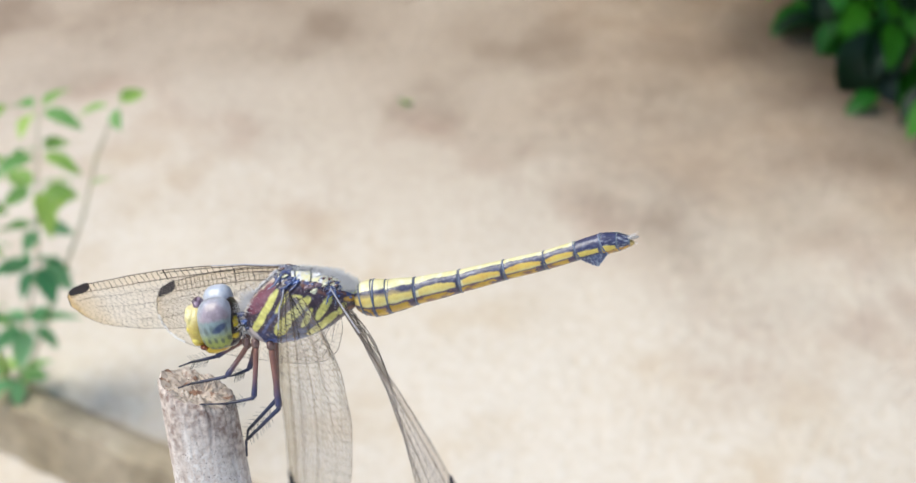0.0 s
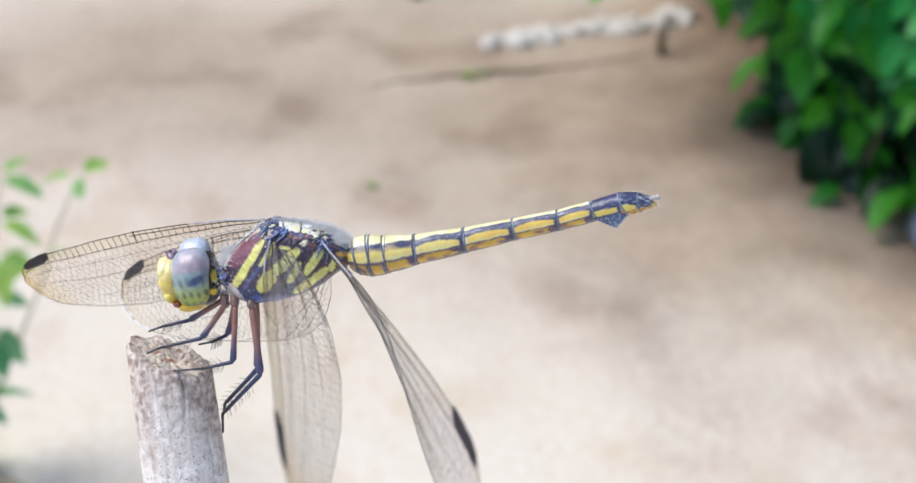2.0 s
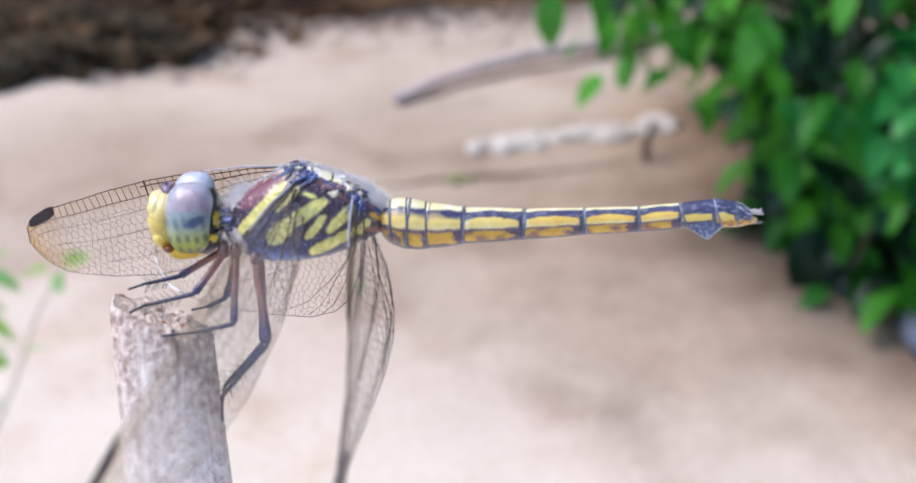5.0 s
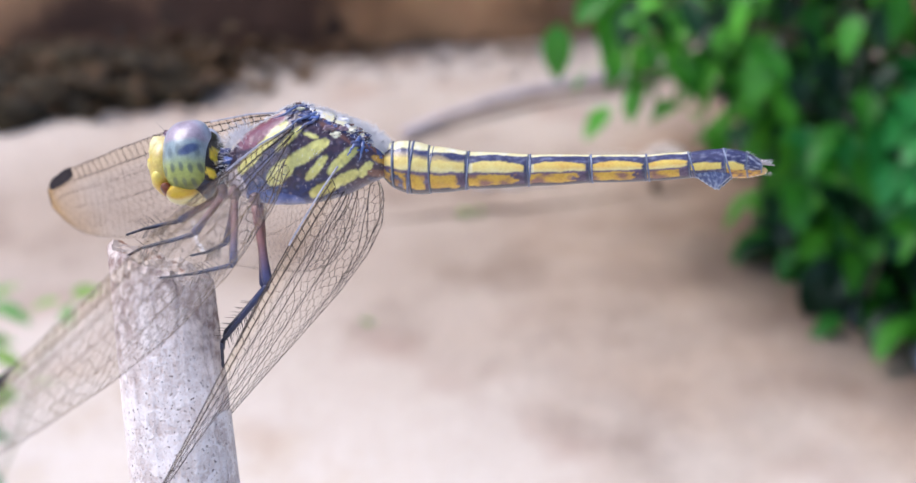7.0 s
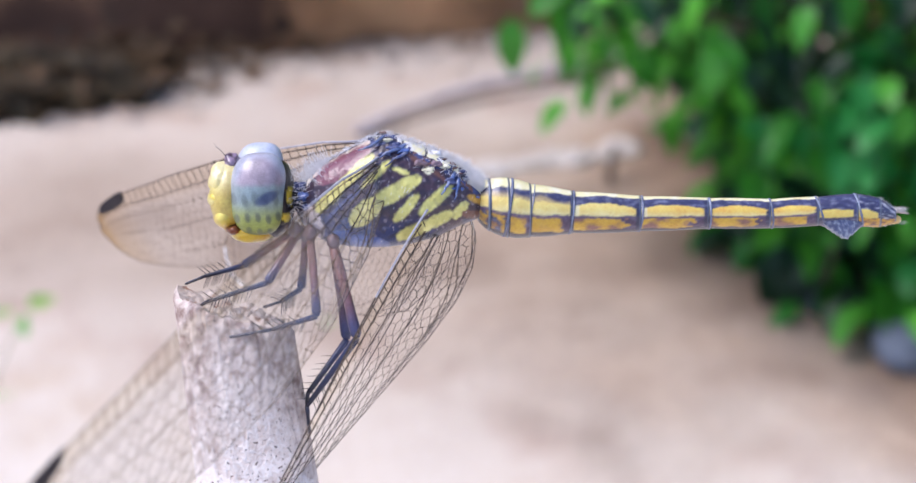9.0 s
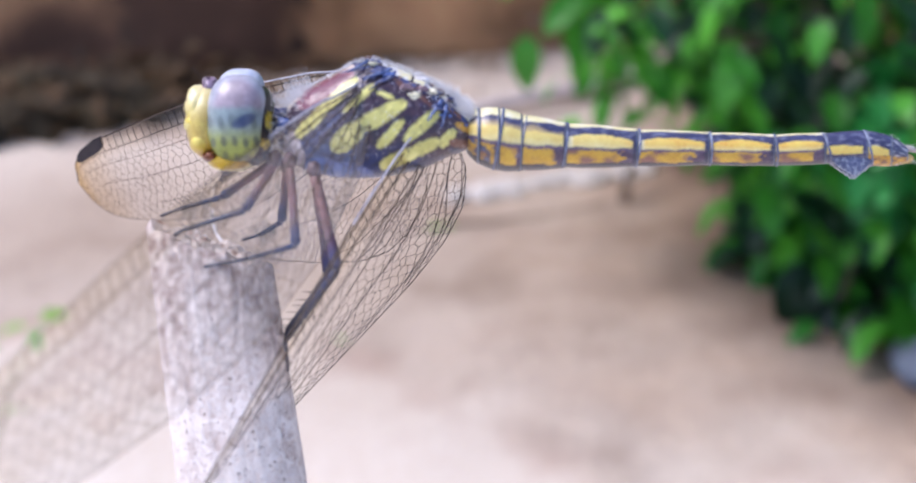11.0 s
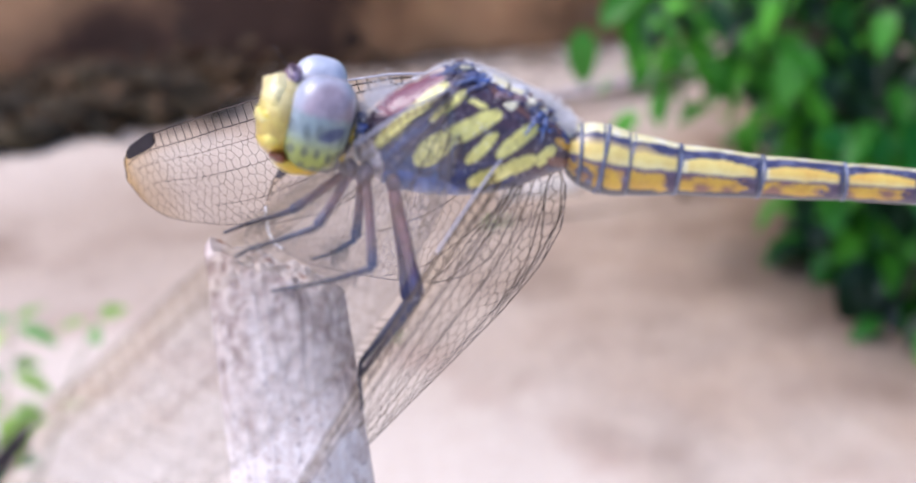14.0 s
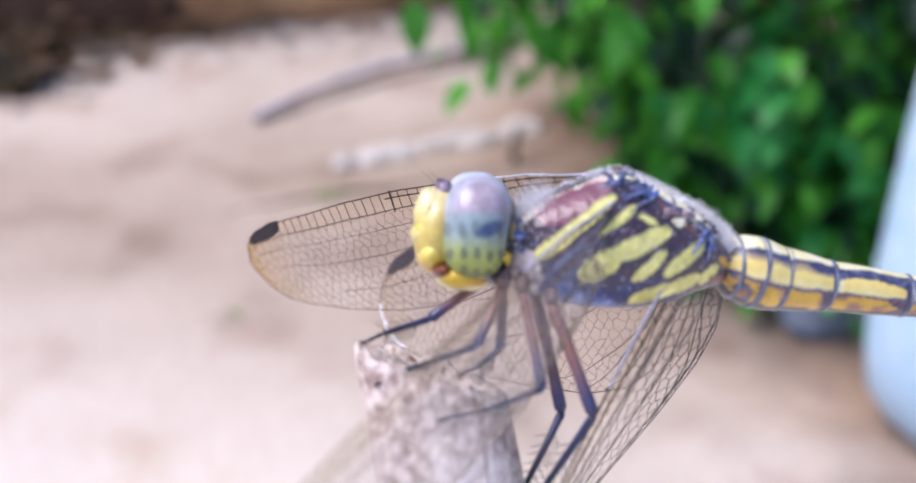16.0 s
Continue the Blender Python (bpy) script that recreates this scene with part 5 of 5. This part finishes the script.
def wing(root, name, spec, base, seed, net_mat, twist):
    L = spec[0]
    near = seed in (1, 2)
    rnd = random.Random(seed)

    def corr(s, q):
        """Corrugation of the skin: folds near the base, flat at the tip."""
        return 0.00022 * math.sin(q * 21) * (1 - s) ** 1.2 + 0.0012 * s * s * -0.4

    def at(s, q):
        a, b = wing_edge(spec, s)
        y, z, w = a + (b - a) * q, corr(s, q), radians(twist) * s
        return Vector((s * L, y * math.cos(w) - z * math.sin(w), y * math.sin(w) + z * math.cos(w)))

    # clear membrane
    ns, nq = 60, 14
    verts, faces, cols = [], [], []
    for j in range(ns + 1):
        for k in range(nq + 1):
            s, q = j / ns, k / nq
            verts.append(at(s, q))
            amber = (0.35 * smoothstep(0.80, 0.95, s) + 0.45 * smoothstep(0.94, 1.0, s)) * (0.35 if seed in (2, 4) else 1.0) + (0.06 if near else 0.2) * smoothstep(0.24, 0.10, q)
            clear = mixc((0.985, 0.98, 0.97), (0.97, 0.93, 0.81), (0.6 * smoothstep(0.24, 0.10, q) + 0.1) if near else 0.0)
            cols.append(mixc(clear, (0.82, 0.58, 0.20), min(amber, 0.9)))
    for j in range(ns):
        for k in range(nq):
            q = j * (nq + 1) + k
            faces.append((q, q + nq + 1, q + nq + 2, q + 1))
    w = part("wing", mesh_of("wing", verts, faces, {1: M_SHEEN_SKIN, 2: M_SOFT_SHEEN_SKIN}.get(seed, M_CLEAR_SKIN), cols=cols), root, name, base)
    # main veins
    groups, pale, rungs = [], [], []
    def vein(pts, r0, r1, to=None):
        n = len(pts)
        if to is None and net_mat is M_AMBER_VEIN and n > 20:
            cut = n * 5 // 20
            vein(pts[:cut + 1], r0, r0 + (r1 - r0) * 0.5, groups)
            return vein(pts[cut:], min(0.000034, r0), r1, pale)
        (groups if to is None else to).append(tube(pts, [r0 + (r1 - r0) * i / (n - 1) for i in range(n)], 5, caps=False))
    steps = [i / 40 for i in range(41)]
    front = []
    vein([at(s, 0) for s in steps[:12]], 0.00009, 0.00006, front)
    vein([at(s, 0) for s in steps[11:]], 0.00005, 0.000035 if near else 0.00005)
    vein([at(s, 1) for s in steps], 0.000026, 0.000026)
    vein([at(s * 0.5, 0.07 * (1 - s) + 0.0 * s + 0.05 * s) for s in steps], 0.00005, 0.00005)
    vein([at(s * 0.97, 0.13 + 0.02 * s) for s in steps], 0.00006 if near else 0.00005, 0.00003)
    for q0, q1, s1, bow in ((0.20, 0.30, 0.95, 0.02), (0.27, 0.52, 0.90, 0.06), (0.36, 0.80, 0.74, 0.08), (0.55, 0.98, 0.42, 0.08), (0.46, 0.99, 0.27, 0.10), (0.72, 0.99, 0.20, 0.03)):
        vein([at(s * s1, q0 + (q1 - q0) * s + bow * math.sin(math.pi * s)) for s in steps], {1: 0.000048, 2: 0.000038}.get(seed, 0.000024), 0.000016 if near else 0.000019)
    # short rungs between the front veins
    for k in range(46 if near else 37):
        s = 0.02 + 0.95 * k / (46 if near else 37)
        if s < 0.47 or s > 0.5:
            fat = 0.00003 if not near or s < 0.3 else 0.000024
            vein([at(s, 0.0), at(s + 0.004 + rnd.uniform(-0.003, 0.003), 0.14)], fat, fat, rungs if near and s > 0.3 else groups)
    vein([at(0.475, -0.01), at(0.485, 0.16)], 0.00004 if near else 0.00008, 0.00003 if near else 0.00005)
    # net of small six-sided cells
    pitch, step = 0.00064, 0.00045
    fine = {1: 0.000019, 2: 0.000017, 3: 0.000016, 4: 0.000013}[seed]
    n = int(L * 0.97 / step)
    net = []
    for k in range(20):
        row = []
        for i in range(n + 1):
            s = 0.02 + 0.972 * i / n + rnd.uniform(-0.32, 0.32) / n
            a, b = wing_edge(spec, min(s, 0.995))
            chord = a - b
            # rows run out at the hind edge one after another
            q = 0.15 + (k * (1.18 - 0.015 * k) + (0.25 if (i + k) % 2 else -0.25) + rnd.uniform(-0.28, 0.28)) * pitch * (0.85 + 0.3 * s) / chord
            row.append(at(min(s, 0.995), min(max(q, 0.14), 1.0)) if q < 1 + pitch / chord else None)
        net.append(row)

    def edge(p, q):
        if p and q and (p - q).length > 1e-5:
            (pale if net_mat is M_AMBER_VEIN and p.x > 0.25 * L else groups).append(tube([p, q], [fine * (1.35 if near and p.x < 0.25 * L else 1)] * 2, 3, caps=False))
    for k in range(20):
        for i in range(n):
            edge(net[k][i], net[k][i + 1])
            if k < 19 and (i + k) % 2:
                edge(net[k][i], net[k + 1][i])
    if rungs:
        part("front_lattice", mesh_of("front_lattice", *join(rungs), M_AMBER_VEIN), w, "amber cross veins at the front edge")["kind"] = "stuff"
    if seed == 4:
        # pale tube round the frayed tip, standing in for its white glow
        rim = [at(0.885 + 0.113 * i / 30, 1.0) for i in range(31)]
        v, f = tube(rim, [(0.00011 + 0.00008 * noise.noise((i * 0.9, 0, 0))) for i in range(31)], 6)
        part("white_glow_edge", mesh_of("white_glow_edge", v, f, M_HAIR), w, "frayed wing edge with its white glow")
    part("front_vein", mesh_of("front_vein", *join(front), M_FRONT_VEIN), w, "bluish front vein")
    ob = part("vein_net", mesh_of("vein_net", *join(groups), M_VEIN), w, "net of dark brown veins")
    if pale:
        outer = part("outer_net", mesh_of("outer_net", *join(pale), net_mat), w, "net of amber veins")
        outer["kind"] = "stuff"
    ob["kind"] = "stuff"
    # dark cell at the front edge near the tip
    verts, faces = [], []
    for z in (-0.00009, 0.00009):
        for k in range(13):
            s = 0.838 + 0.115 * k / 12
            a, b = wing_edge(spec, s)
            for q in (-0.02, 0.135 - 0.055 * (k / 6 - 1) ** 4):
                verts.append(at(s + (0.008 if q > 0.05 else 0), q) + Vector((0, 0, z)))
    for k in range(12):
        q = k * 2
        faces += [(q, q + 1, q + 3, q + 2), (26 + q, 26 + q + 2, 26 + q + 3, 26 + q + 1), (q, q + 2, q + 28, q + 26), (q + 1, q + 27, q + 29, q + 3)]
    part("pterostigma", mesh_of("pterostigma", verts, faces, M_STIGMA, smooth=False), w, "dark spot at the wing's front edge")
    return w


def wing_turn(span, chord):
    x = Vector(span).normalized()
    y = Vector(chord)
    y = (y - x * y.dot(x)).normalized()
    return Matrix((x, y, x.cross(y))).transposed().to_4x4()


M_JOINT = surface("joint_ring", (0.07, 0.085, 0.16), (0.28, 0.31, 0.41), 700, 0.45, 1e-5)
M_PALE_HORN = surface("pale_horn", (0.40, 0.36, 0.34), (0.58, 0.54, 0.50), 900, 0.5, 1e-5)
GREYBROWN = (0.54, 0.47, 0.48)
# bands of the thorax: from x, y to x, y, half widths, colour
FRONT_MARKS = ((515, 345, 526, 388, 14, 18, GREYBROWN), (548, 386, 640, 398, 14, 7, (0.075, 0.12, 0.34)),
                (536, 294, 602, 249, 17, 14, MAROON), (530, 341, 612, 258, 11, 8.5, YELLOW),
                (548, 352, 640, 270, 6, 4, (0.075, 0.09, 0.21)), (598, 306, 640, 268, 6, 7, YELLOW), (588, 358, 622, 331, 19, 17, YELLOW), (620, 332, 684, 294, 14, 13, YELLOW), (648, 277, 668, 284, 5, 6, YELLOW))
HIND_MARKS = ((653, 358, 684, 322, 9, 8, YELLOW), (692, 348, 735, 308, 10, 12, YELLOW), (660, 386, 706, 366, 12, 11, YELLOW), (706, 366, 738, 350, 11, 10, YELLOW), (748, 352, 764, 334, 10, 8, YELLOW),
                (668, 252, 735, 298, 5, 4, BROWN), (700, 281, 708, 279, 8, 7, PALE), (770, 322, 792, 332, 7, 6, AMBER), (762, 350, 790, 352, 8, 6, BROWN))

STICK_TOP = (-0.01558, 0.06588, 0.62255)
STICK_AXIS = (0.137, -0.4986, -0.868)
STICK_SLANT = (-0.5, 0.1)
# splits down from the rim: angle, length, depth
SPLITS = ((5.22, 0.007, 0.0004), (5.36, 0.0045, 0.0003), (5.75, 0.022, 0.00025), (5.95, 0.014, 0.0002), (4.3, 0.003, 0.0003), (4.75, 0.002, 0.0003))

# the dragonfly's seat: seconds, degrees of pitch, millimetres forward and up
SEAT = Matrix.Translation((-0.0091, 0.06746, 0.62610)) @ Matrix.Rotation(radians(-27), 4, "X")
BODY = [
    (0, -14.63, 1.589, 0.820),
    (0.5, -14.60, 1.438, 0.873),
    (1, -14.57, 1.351, 0.962),
    (1.5, -13.67, 1.338, 0.907),
    (2, -13.35, 1.277, 0.930),
    (2.5, -13.37, 1.375, 1.006),
    (3, -12.92, 1.356, 1.008),
    (3.5, -11.95, 1.237, 0.940),
    (4, -8.14, 0.571, 0.507),
    (6.5, -2.34, 0.598, 0.156),
    (7, -1.76, 0.462, 0.150),
    (7.5, 0.02, -0.090, -0.140),
    (8, 0.00, -0.000, -0.000),
    (8.5, 0.04, -0.016, -0.038),
    (9, 0.72, -0.112, -0.089),
    (11.5, 1.65, -0.071, -0.019),
    (12, 1.71, -0.014, 0.007),
    (12.5, 4.80, -0.097, -0.216),
    (13, 4.88, 0.033, -0.135),
    (13.5, 4.90, 0.110, -0.020),
    (14, 4.67, 0.015, -0.050),
    (14.3, 4.67, 0.015, -0.050),
    (14.4, 4.35, -0.995, -0.619),
    (14.5, 4.35, -0.995, -0.619),
    (15, 8.40, 0.004, 0.027),
    (15.5, 9.70, -0.216, -0.245),
    (16, 8.79, -0.658, -0.891),
]


def body_pose(t):
    for a, b in zip(BODY, BODY[1:]):
        if t <= b[0]:
            k = (t - a[0]) / (b[0] - a[0])
            r = [a[i] + (b[i] - a[i]) * k for i in (1, 2, 3)]
            break
    return SEAT @ Matrix.Translation((r[1] / 1000, 0, r[2] / 1000)) @ Matrix.Rotation(radians(r[0]), 4, "Y")


# wings: seconds, direction of the span, direction of the front edge
NEAR_FORE = [
    (0, (0.118, -0.968, -0.223), (-0.700, -0.240, 0.672)),
    (2, (0.103, -0.963, -0.248), (-0.695, -0.248, 0.672)),
    (3.5, (0.080, -0.955, -0.285), (-0.735, -0.248, 0.627)),
    (3.7, (0.080, -0.955, -0.285), (-0.735, -0.248, 0.627)),
    (3.9, (-0.149, -0.926, -0.346), (-0.482, -0.237, 0.844)),
    (4.2, (-0.149, -0.926, -0.346), (-0.482, -0.237, 0.844)),
    (6.5, (-0.343, -0.815, -0.468), (-0.130, -0.470, 0.873)),
    (8, (-0.430, -0.782, -0.450), (-0.284, -0.356, 0.890)),
    (9, (-0.430, -0.791, -0.436), (-0.377, -0.282, 0.882)),
    (11.5, (-0.475, -0.710, -0.520), (-0.560, -0.210, 0.801)),
    (12.5, (-0.492, -0.680, -0.543), (-0.585, -0.215, 0.782)),
    (13.5, (-0.470, -0.727, -0.500), (-0.523, -0.227, 0.822)),
    (14, (-0.435, -0.758, -0.486), (-0.531, -0.220, 0.819)),
    (14.3, (-0.435, -0.758, -0.486), (-0.531, -0.220, 0.819)),
    (14.4, (-0.683, -0.577, -0.447), (-0.121, -0.515, 0.849)),
    (14.7, (-0.683, -0.577, -0.447), (-0.121, -0.515, 0.849)),
    (15, (-0.596, -0.658, -0.461), (-0.276, -0.371, 0.887)),
    (16, (-0.615, -0.626, -0.479), (-0.365, -0.312, 0.877)),
]
NEAR_HIND = [
    (0, (0.349, -0.848, -0.400), (-0.243, -0.500, 0.831)),
    (2, (0.343, -0.869, -0.357), (-0.347, -0.470, 0.812)),
    (3.5, (0.329, -0.865, -0.380), (-0.405, -0.492, 0.770)),
    (3.7, (0.329, -0.865, -0.380), (-0.405, -0.492, 0.770)),
    (3.9, (0.115, -0.965, -0.236), (-0.405, -0.263, 0.876)),
    (4.2, (0.115, -0.965, -0.236), (-0.405, -0.263, 0.876)),
    (6.5, (-0.384, -0.349, -0.855), (-0.315, -0.821, 0.476)),
    (7.5, (-0.501, -0.281, -0.819), (-0.346, -0.802, 0.487)),
    (9, (-0.477, -0.265, -0.838), (-0.401, -0.783, 0.476)),
    (11.5, (-0.493, -0.240, -0.836), (-0.410, -0.784, 0.467)),
    (12.5, (-0.487, -0.241, -0.840), (-0.426, -0.774, 0.469)),
    (13.5, (-0.471, -0.188, -0.862), (-0.468, -0.774, 0.425)),
    (14, (-0.478, -0.204, -0.854), (-0.451, -0.777, 0.439)),
    (14.3, (-0.478, -0.204, -0.854), (-0.451, -0.777, 0.439)),
    (14.4, (-0.684, -0.256, -0.683), (-0.471, -0.560, 0.682)),
    (14.7, (-0.684, -0.256, -0.683), (-0.471, -0.560, 0.682)),
    (15, (-0.519, -0.208, -0.829), (-0.593, -0.612, 0.524)),
    (15.5, (-0.425, -0.070, -0.902), (-0.625, -0.695, 0.355)),
    (16, (-0.413, -0.085, -0.907), (-0.632, -0.690, 0.352)),
]
FAR_FORE = [
    (0, (-0.884, 0.463, 0.058), (-0.160, -0.417, 0.895)),
    (1.5, (-0.890, 0.453, 0.045), (-0.175, -0.430, 0.886)),
    (3, (-0.896, 0.443, 0.031), (-0.189, -0.443, 0.876)),
    (3.7, (-0.896, 0.443, 0.022), (-0.200, -0.450, 0.870)),
    (3.9, (-0.834, 0.549, -0.048), (-0.310, -0.400, 0.863)),
    (4.2, (-0.834, 0.549, -0.048), (-0.310, -0.400, 0.863)),
    (6.5, (-0.809, 0.586, -0.051), (-0.350, -0.390, 0.852)),
    (7, (-0.796, 0.602, -0.061), (-0.370, -0.390, 0.843)),
    (8, (-0.750, 0.658, -0.063), (-0.405, -0.380, 0.830)),
    (9, (-0.746, 0.663, -0.064), (-0.411, -0.383, 0.827)),
    (11.5, (-0.757, 0.650, -0.061), (-0.355, -0.330, 0.875)),
    (12.5, (-0.760, 0.647, -0.061), (-0.345, -0.321, 0.882)),
    (14, (-0.768, 0.636, -0.071), (-0.380, -0.360, 0.852)),
    (14.3, (-0.768, 0.636, -0.071), (-0.380, -0.360, 0.852)),
    (14.4, (-0.527, 0.833, -0.171), (-0.541, -0.173, 0.823)),
    (14.7, (-0.527, 0.833, -0.171), (-0.541, -0.173, 0.823)),
    (15, (-0.643, 0.755, -0.125), (-0.430, -0.220, 0.876)),
    (15.5, (-0.615, 0.778, -0.128), (-0.449, -0.213, 0.868)),
    (16, (-0.596, 0.794, -0.123), (-0.535, -0.278, 0.798)),
]
FAR_HIND = [
    (0, (-0.777, 0.629, -0.011), (0.017, 0.038, 0.999)),
    (1.5, (-0.781, 0.624, -0.034), (0.024, 0.085, 0.996)),
    (3.5, (-0.788, 0.613, -0.051), (-0.037, 0.036, 0.999)),
    (3.7, (-0.788, 0.613, -0.051), (-0.037, 0.036, 0.999)),
    (3.9, (-0.699, 0.713, -0.057), (-0.116, -0.034, 0.993)),
    (4.2, (-0.699, 0.713, -0.057), (-0.116, -0.034, 0.993)),
    (6.3, (-0.556, 0.830, -0.052), (0.014, 0.072, 0.997)),
    (9, (-0.556, 0.830, -0.052), (0.014, 0.072, 0.997)),
    (12.5, (-0.559, 0.825, -0.076), (0.057, 0.130, 0.990)),
    (14, (-0.575, 0.816, -0.059), (0.044, 0.103, 0.994)),
    (14.3, (-0.575, 0.816, -0.059), (0.044, 0.103, 0.994)),
    (14.4, (-0.283, 0.931, -0.231), (0.120, 0.270, 0.955)),
    (14.7, (-0.283, 0.931, -0.231), (0.120, 0.270, 0.955)),
    (15, (-0.458, 0.878, -0.140), (-0.153, 0.077, 0.985)),
    (16, (-0.394, 0.909, -0.133), (-0.103, 0.100, 0.990)),
]
# abdomen: seconds, sag at its base in drawing units
ABDOMEN = [(0, 10.5), (0.5, 10.5), (2.5, 8.0), (3.5, 7.0), (4.2, 6.0), (6.5, 0.5), (8, 0), (14.3, 0), (15, -2), (16, -3)]
# head: seconds, turns about the body's length, width and height
HEAD = [
    (0, -3, 6, 0, 0, 0),
    (3.5, -3, 5, 0, 0, 0),
    (4.0, 0, 4, 0, 0, 0),
    (6.5, 4, 1, 0, 0, 0),
    (6.9, 4, 0, 0, 0, 0),
    (7.0, -16, -4, -8, 0, 0),
    (7.1, -32, -4, -8, 4, 4),
    (7.2, -34, -4, -8, 4, 4),
    (7.3, -8, -2, -4, 0, 0),
    (7.4, 4, 0, 0, 0, 0),
    (8, 4, 0, 0, 0, 0),
    (12.1, 4, 0, 0, 0, 0),
    (12.3, -30, -4, -8, 0, 0),
    (12.4, 5, -3, -4, 0, 0),
    (12.5, 9, -3, -4, 0, 0),
    (13.6, 9, -3, -4, -6, 0),
    (13.8, 14, 9, 14, 4, -6),
    (14.1, 14, 9, 14, 4, -6),
    (14.2, 8, 3, 4, 2, -3),
    (14.3, 4, -3, -4, 0, 0),
    (14.4, -58, 8, -12, 26, 16),
    (14.5, -60, 8, -12, 26, 16),
    (14.6, -36, 4, -10, 14, 10),
    (14.7, -34, 0, -8, 10, 4),
    (14.9, 0, -3, -8, 6, 0),
    (15.0, -2, -3, -8, 6, 0),
    (16, -5, -3, -10, 21, 0),
]

ground()
bush()
weed()
yard()
stick()
fly = tagged(new("dragonfly"), "yellow and blue-black dragonfly perched on the stick's end", "dragonfly")
fly.matrix_basis = SEAT
focus_mark = new("focus_mark")
focus_mark.parent = fly
cam.data.dof.focus_object = focus_mark
ABDOMEN_PART = dragonfly_body(fly)
HEAD_PART = dragonfly_head(fly)
LEG_PARTS = dragonfly_legs(fly)
WINGS = [(wing(fly, label, spec, P(*b), seed, m, w), P(*b), rows) for label, spec, b, seed, m, w, rows in (
    ("clear veined forewing, slanting down past the head", WING_F, (640, 262, -38), 1, M_AMBER_VEIN, -40, NEAR_FORE), ("clear veined hindwing, hanging down beside the legs", WING_H, (742, 292, -34), 2, M_VEIN, -45, NEAR_HIND),
    ("clear veined forewing, stretched level beyond the head", WING_F, (640, 240, 42), 3, M_VEIN, 0, FAR_FORE), ("clear veined hindwing, stretched out beyond the body", WING_H, (738, 275, 38), 4, M_VEIN, 0, FAR_HIND))]


def motions():
    # the lens finds its focus now on the body, now on the wings behind it
    walk(focus_mark, [(t, pose(0, d, 0)) for t, d in ((0, 0.001), (2.6, 0.001), (3.0, 0.004), (3.4, 0.013), (3.9, 0.015), (4.2, 0.015), (6.2, -0.001), (9.2, -0.001), (11.3, 0.009), (12.0, 0.009), (12.6, 0.012), (14.0, 0.012), (14.6, 0.010), (16, 0.011))])
    walk(fly, [(t, body_pose(t)) for t, *_ in BODY])
    walk(ABDOMEN_PART, [(t, Matrix.Translation(P(*ABDOMEN_BASE) - Vector((0, 0, sag * UNIT)))) for t, sag in ABDOMEN])
    walk(HEAD_PART, [(t, Matrix.Translation(P(500, 322, 0)) @ pose(dx * UNIT, 0, dz * UNIT, a, b, c)) for t, a, b, c, dx, dz in HEAD])
    for w, base, rows in WINGS:
        walk(w, [(t, Matrix.Translation(base) @ wing_turn(s, c)) for t, s, c in rows])
    # the feet keep their hold while the body tips
    for leg, hip, foot in LEG_PARTS:
        rows = []
        for t, *_ in BODY:
            goal = body_pose(t).inverted() @ (SEAT @ foot)
            rows.append((t, Matrix.Translation(hip) @ (foot - hip).rotation_difference(goal - hip).to_matrix().to_4x4()))
        walk(leg, rows)


motions()
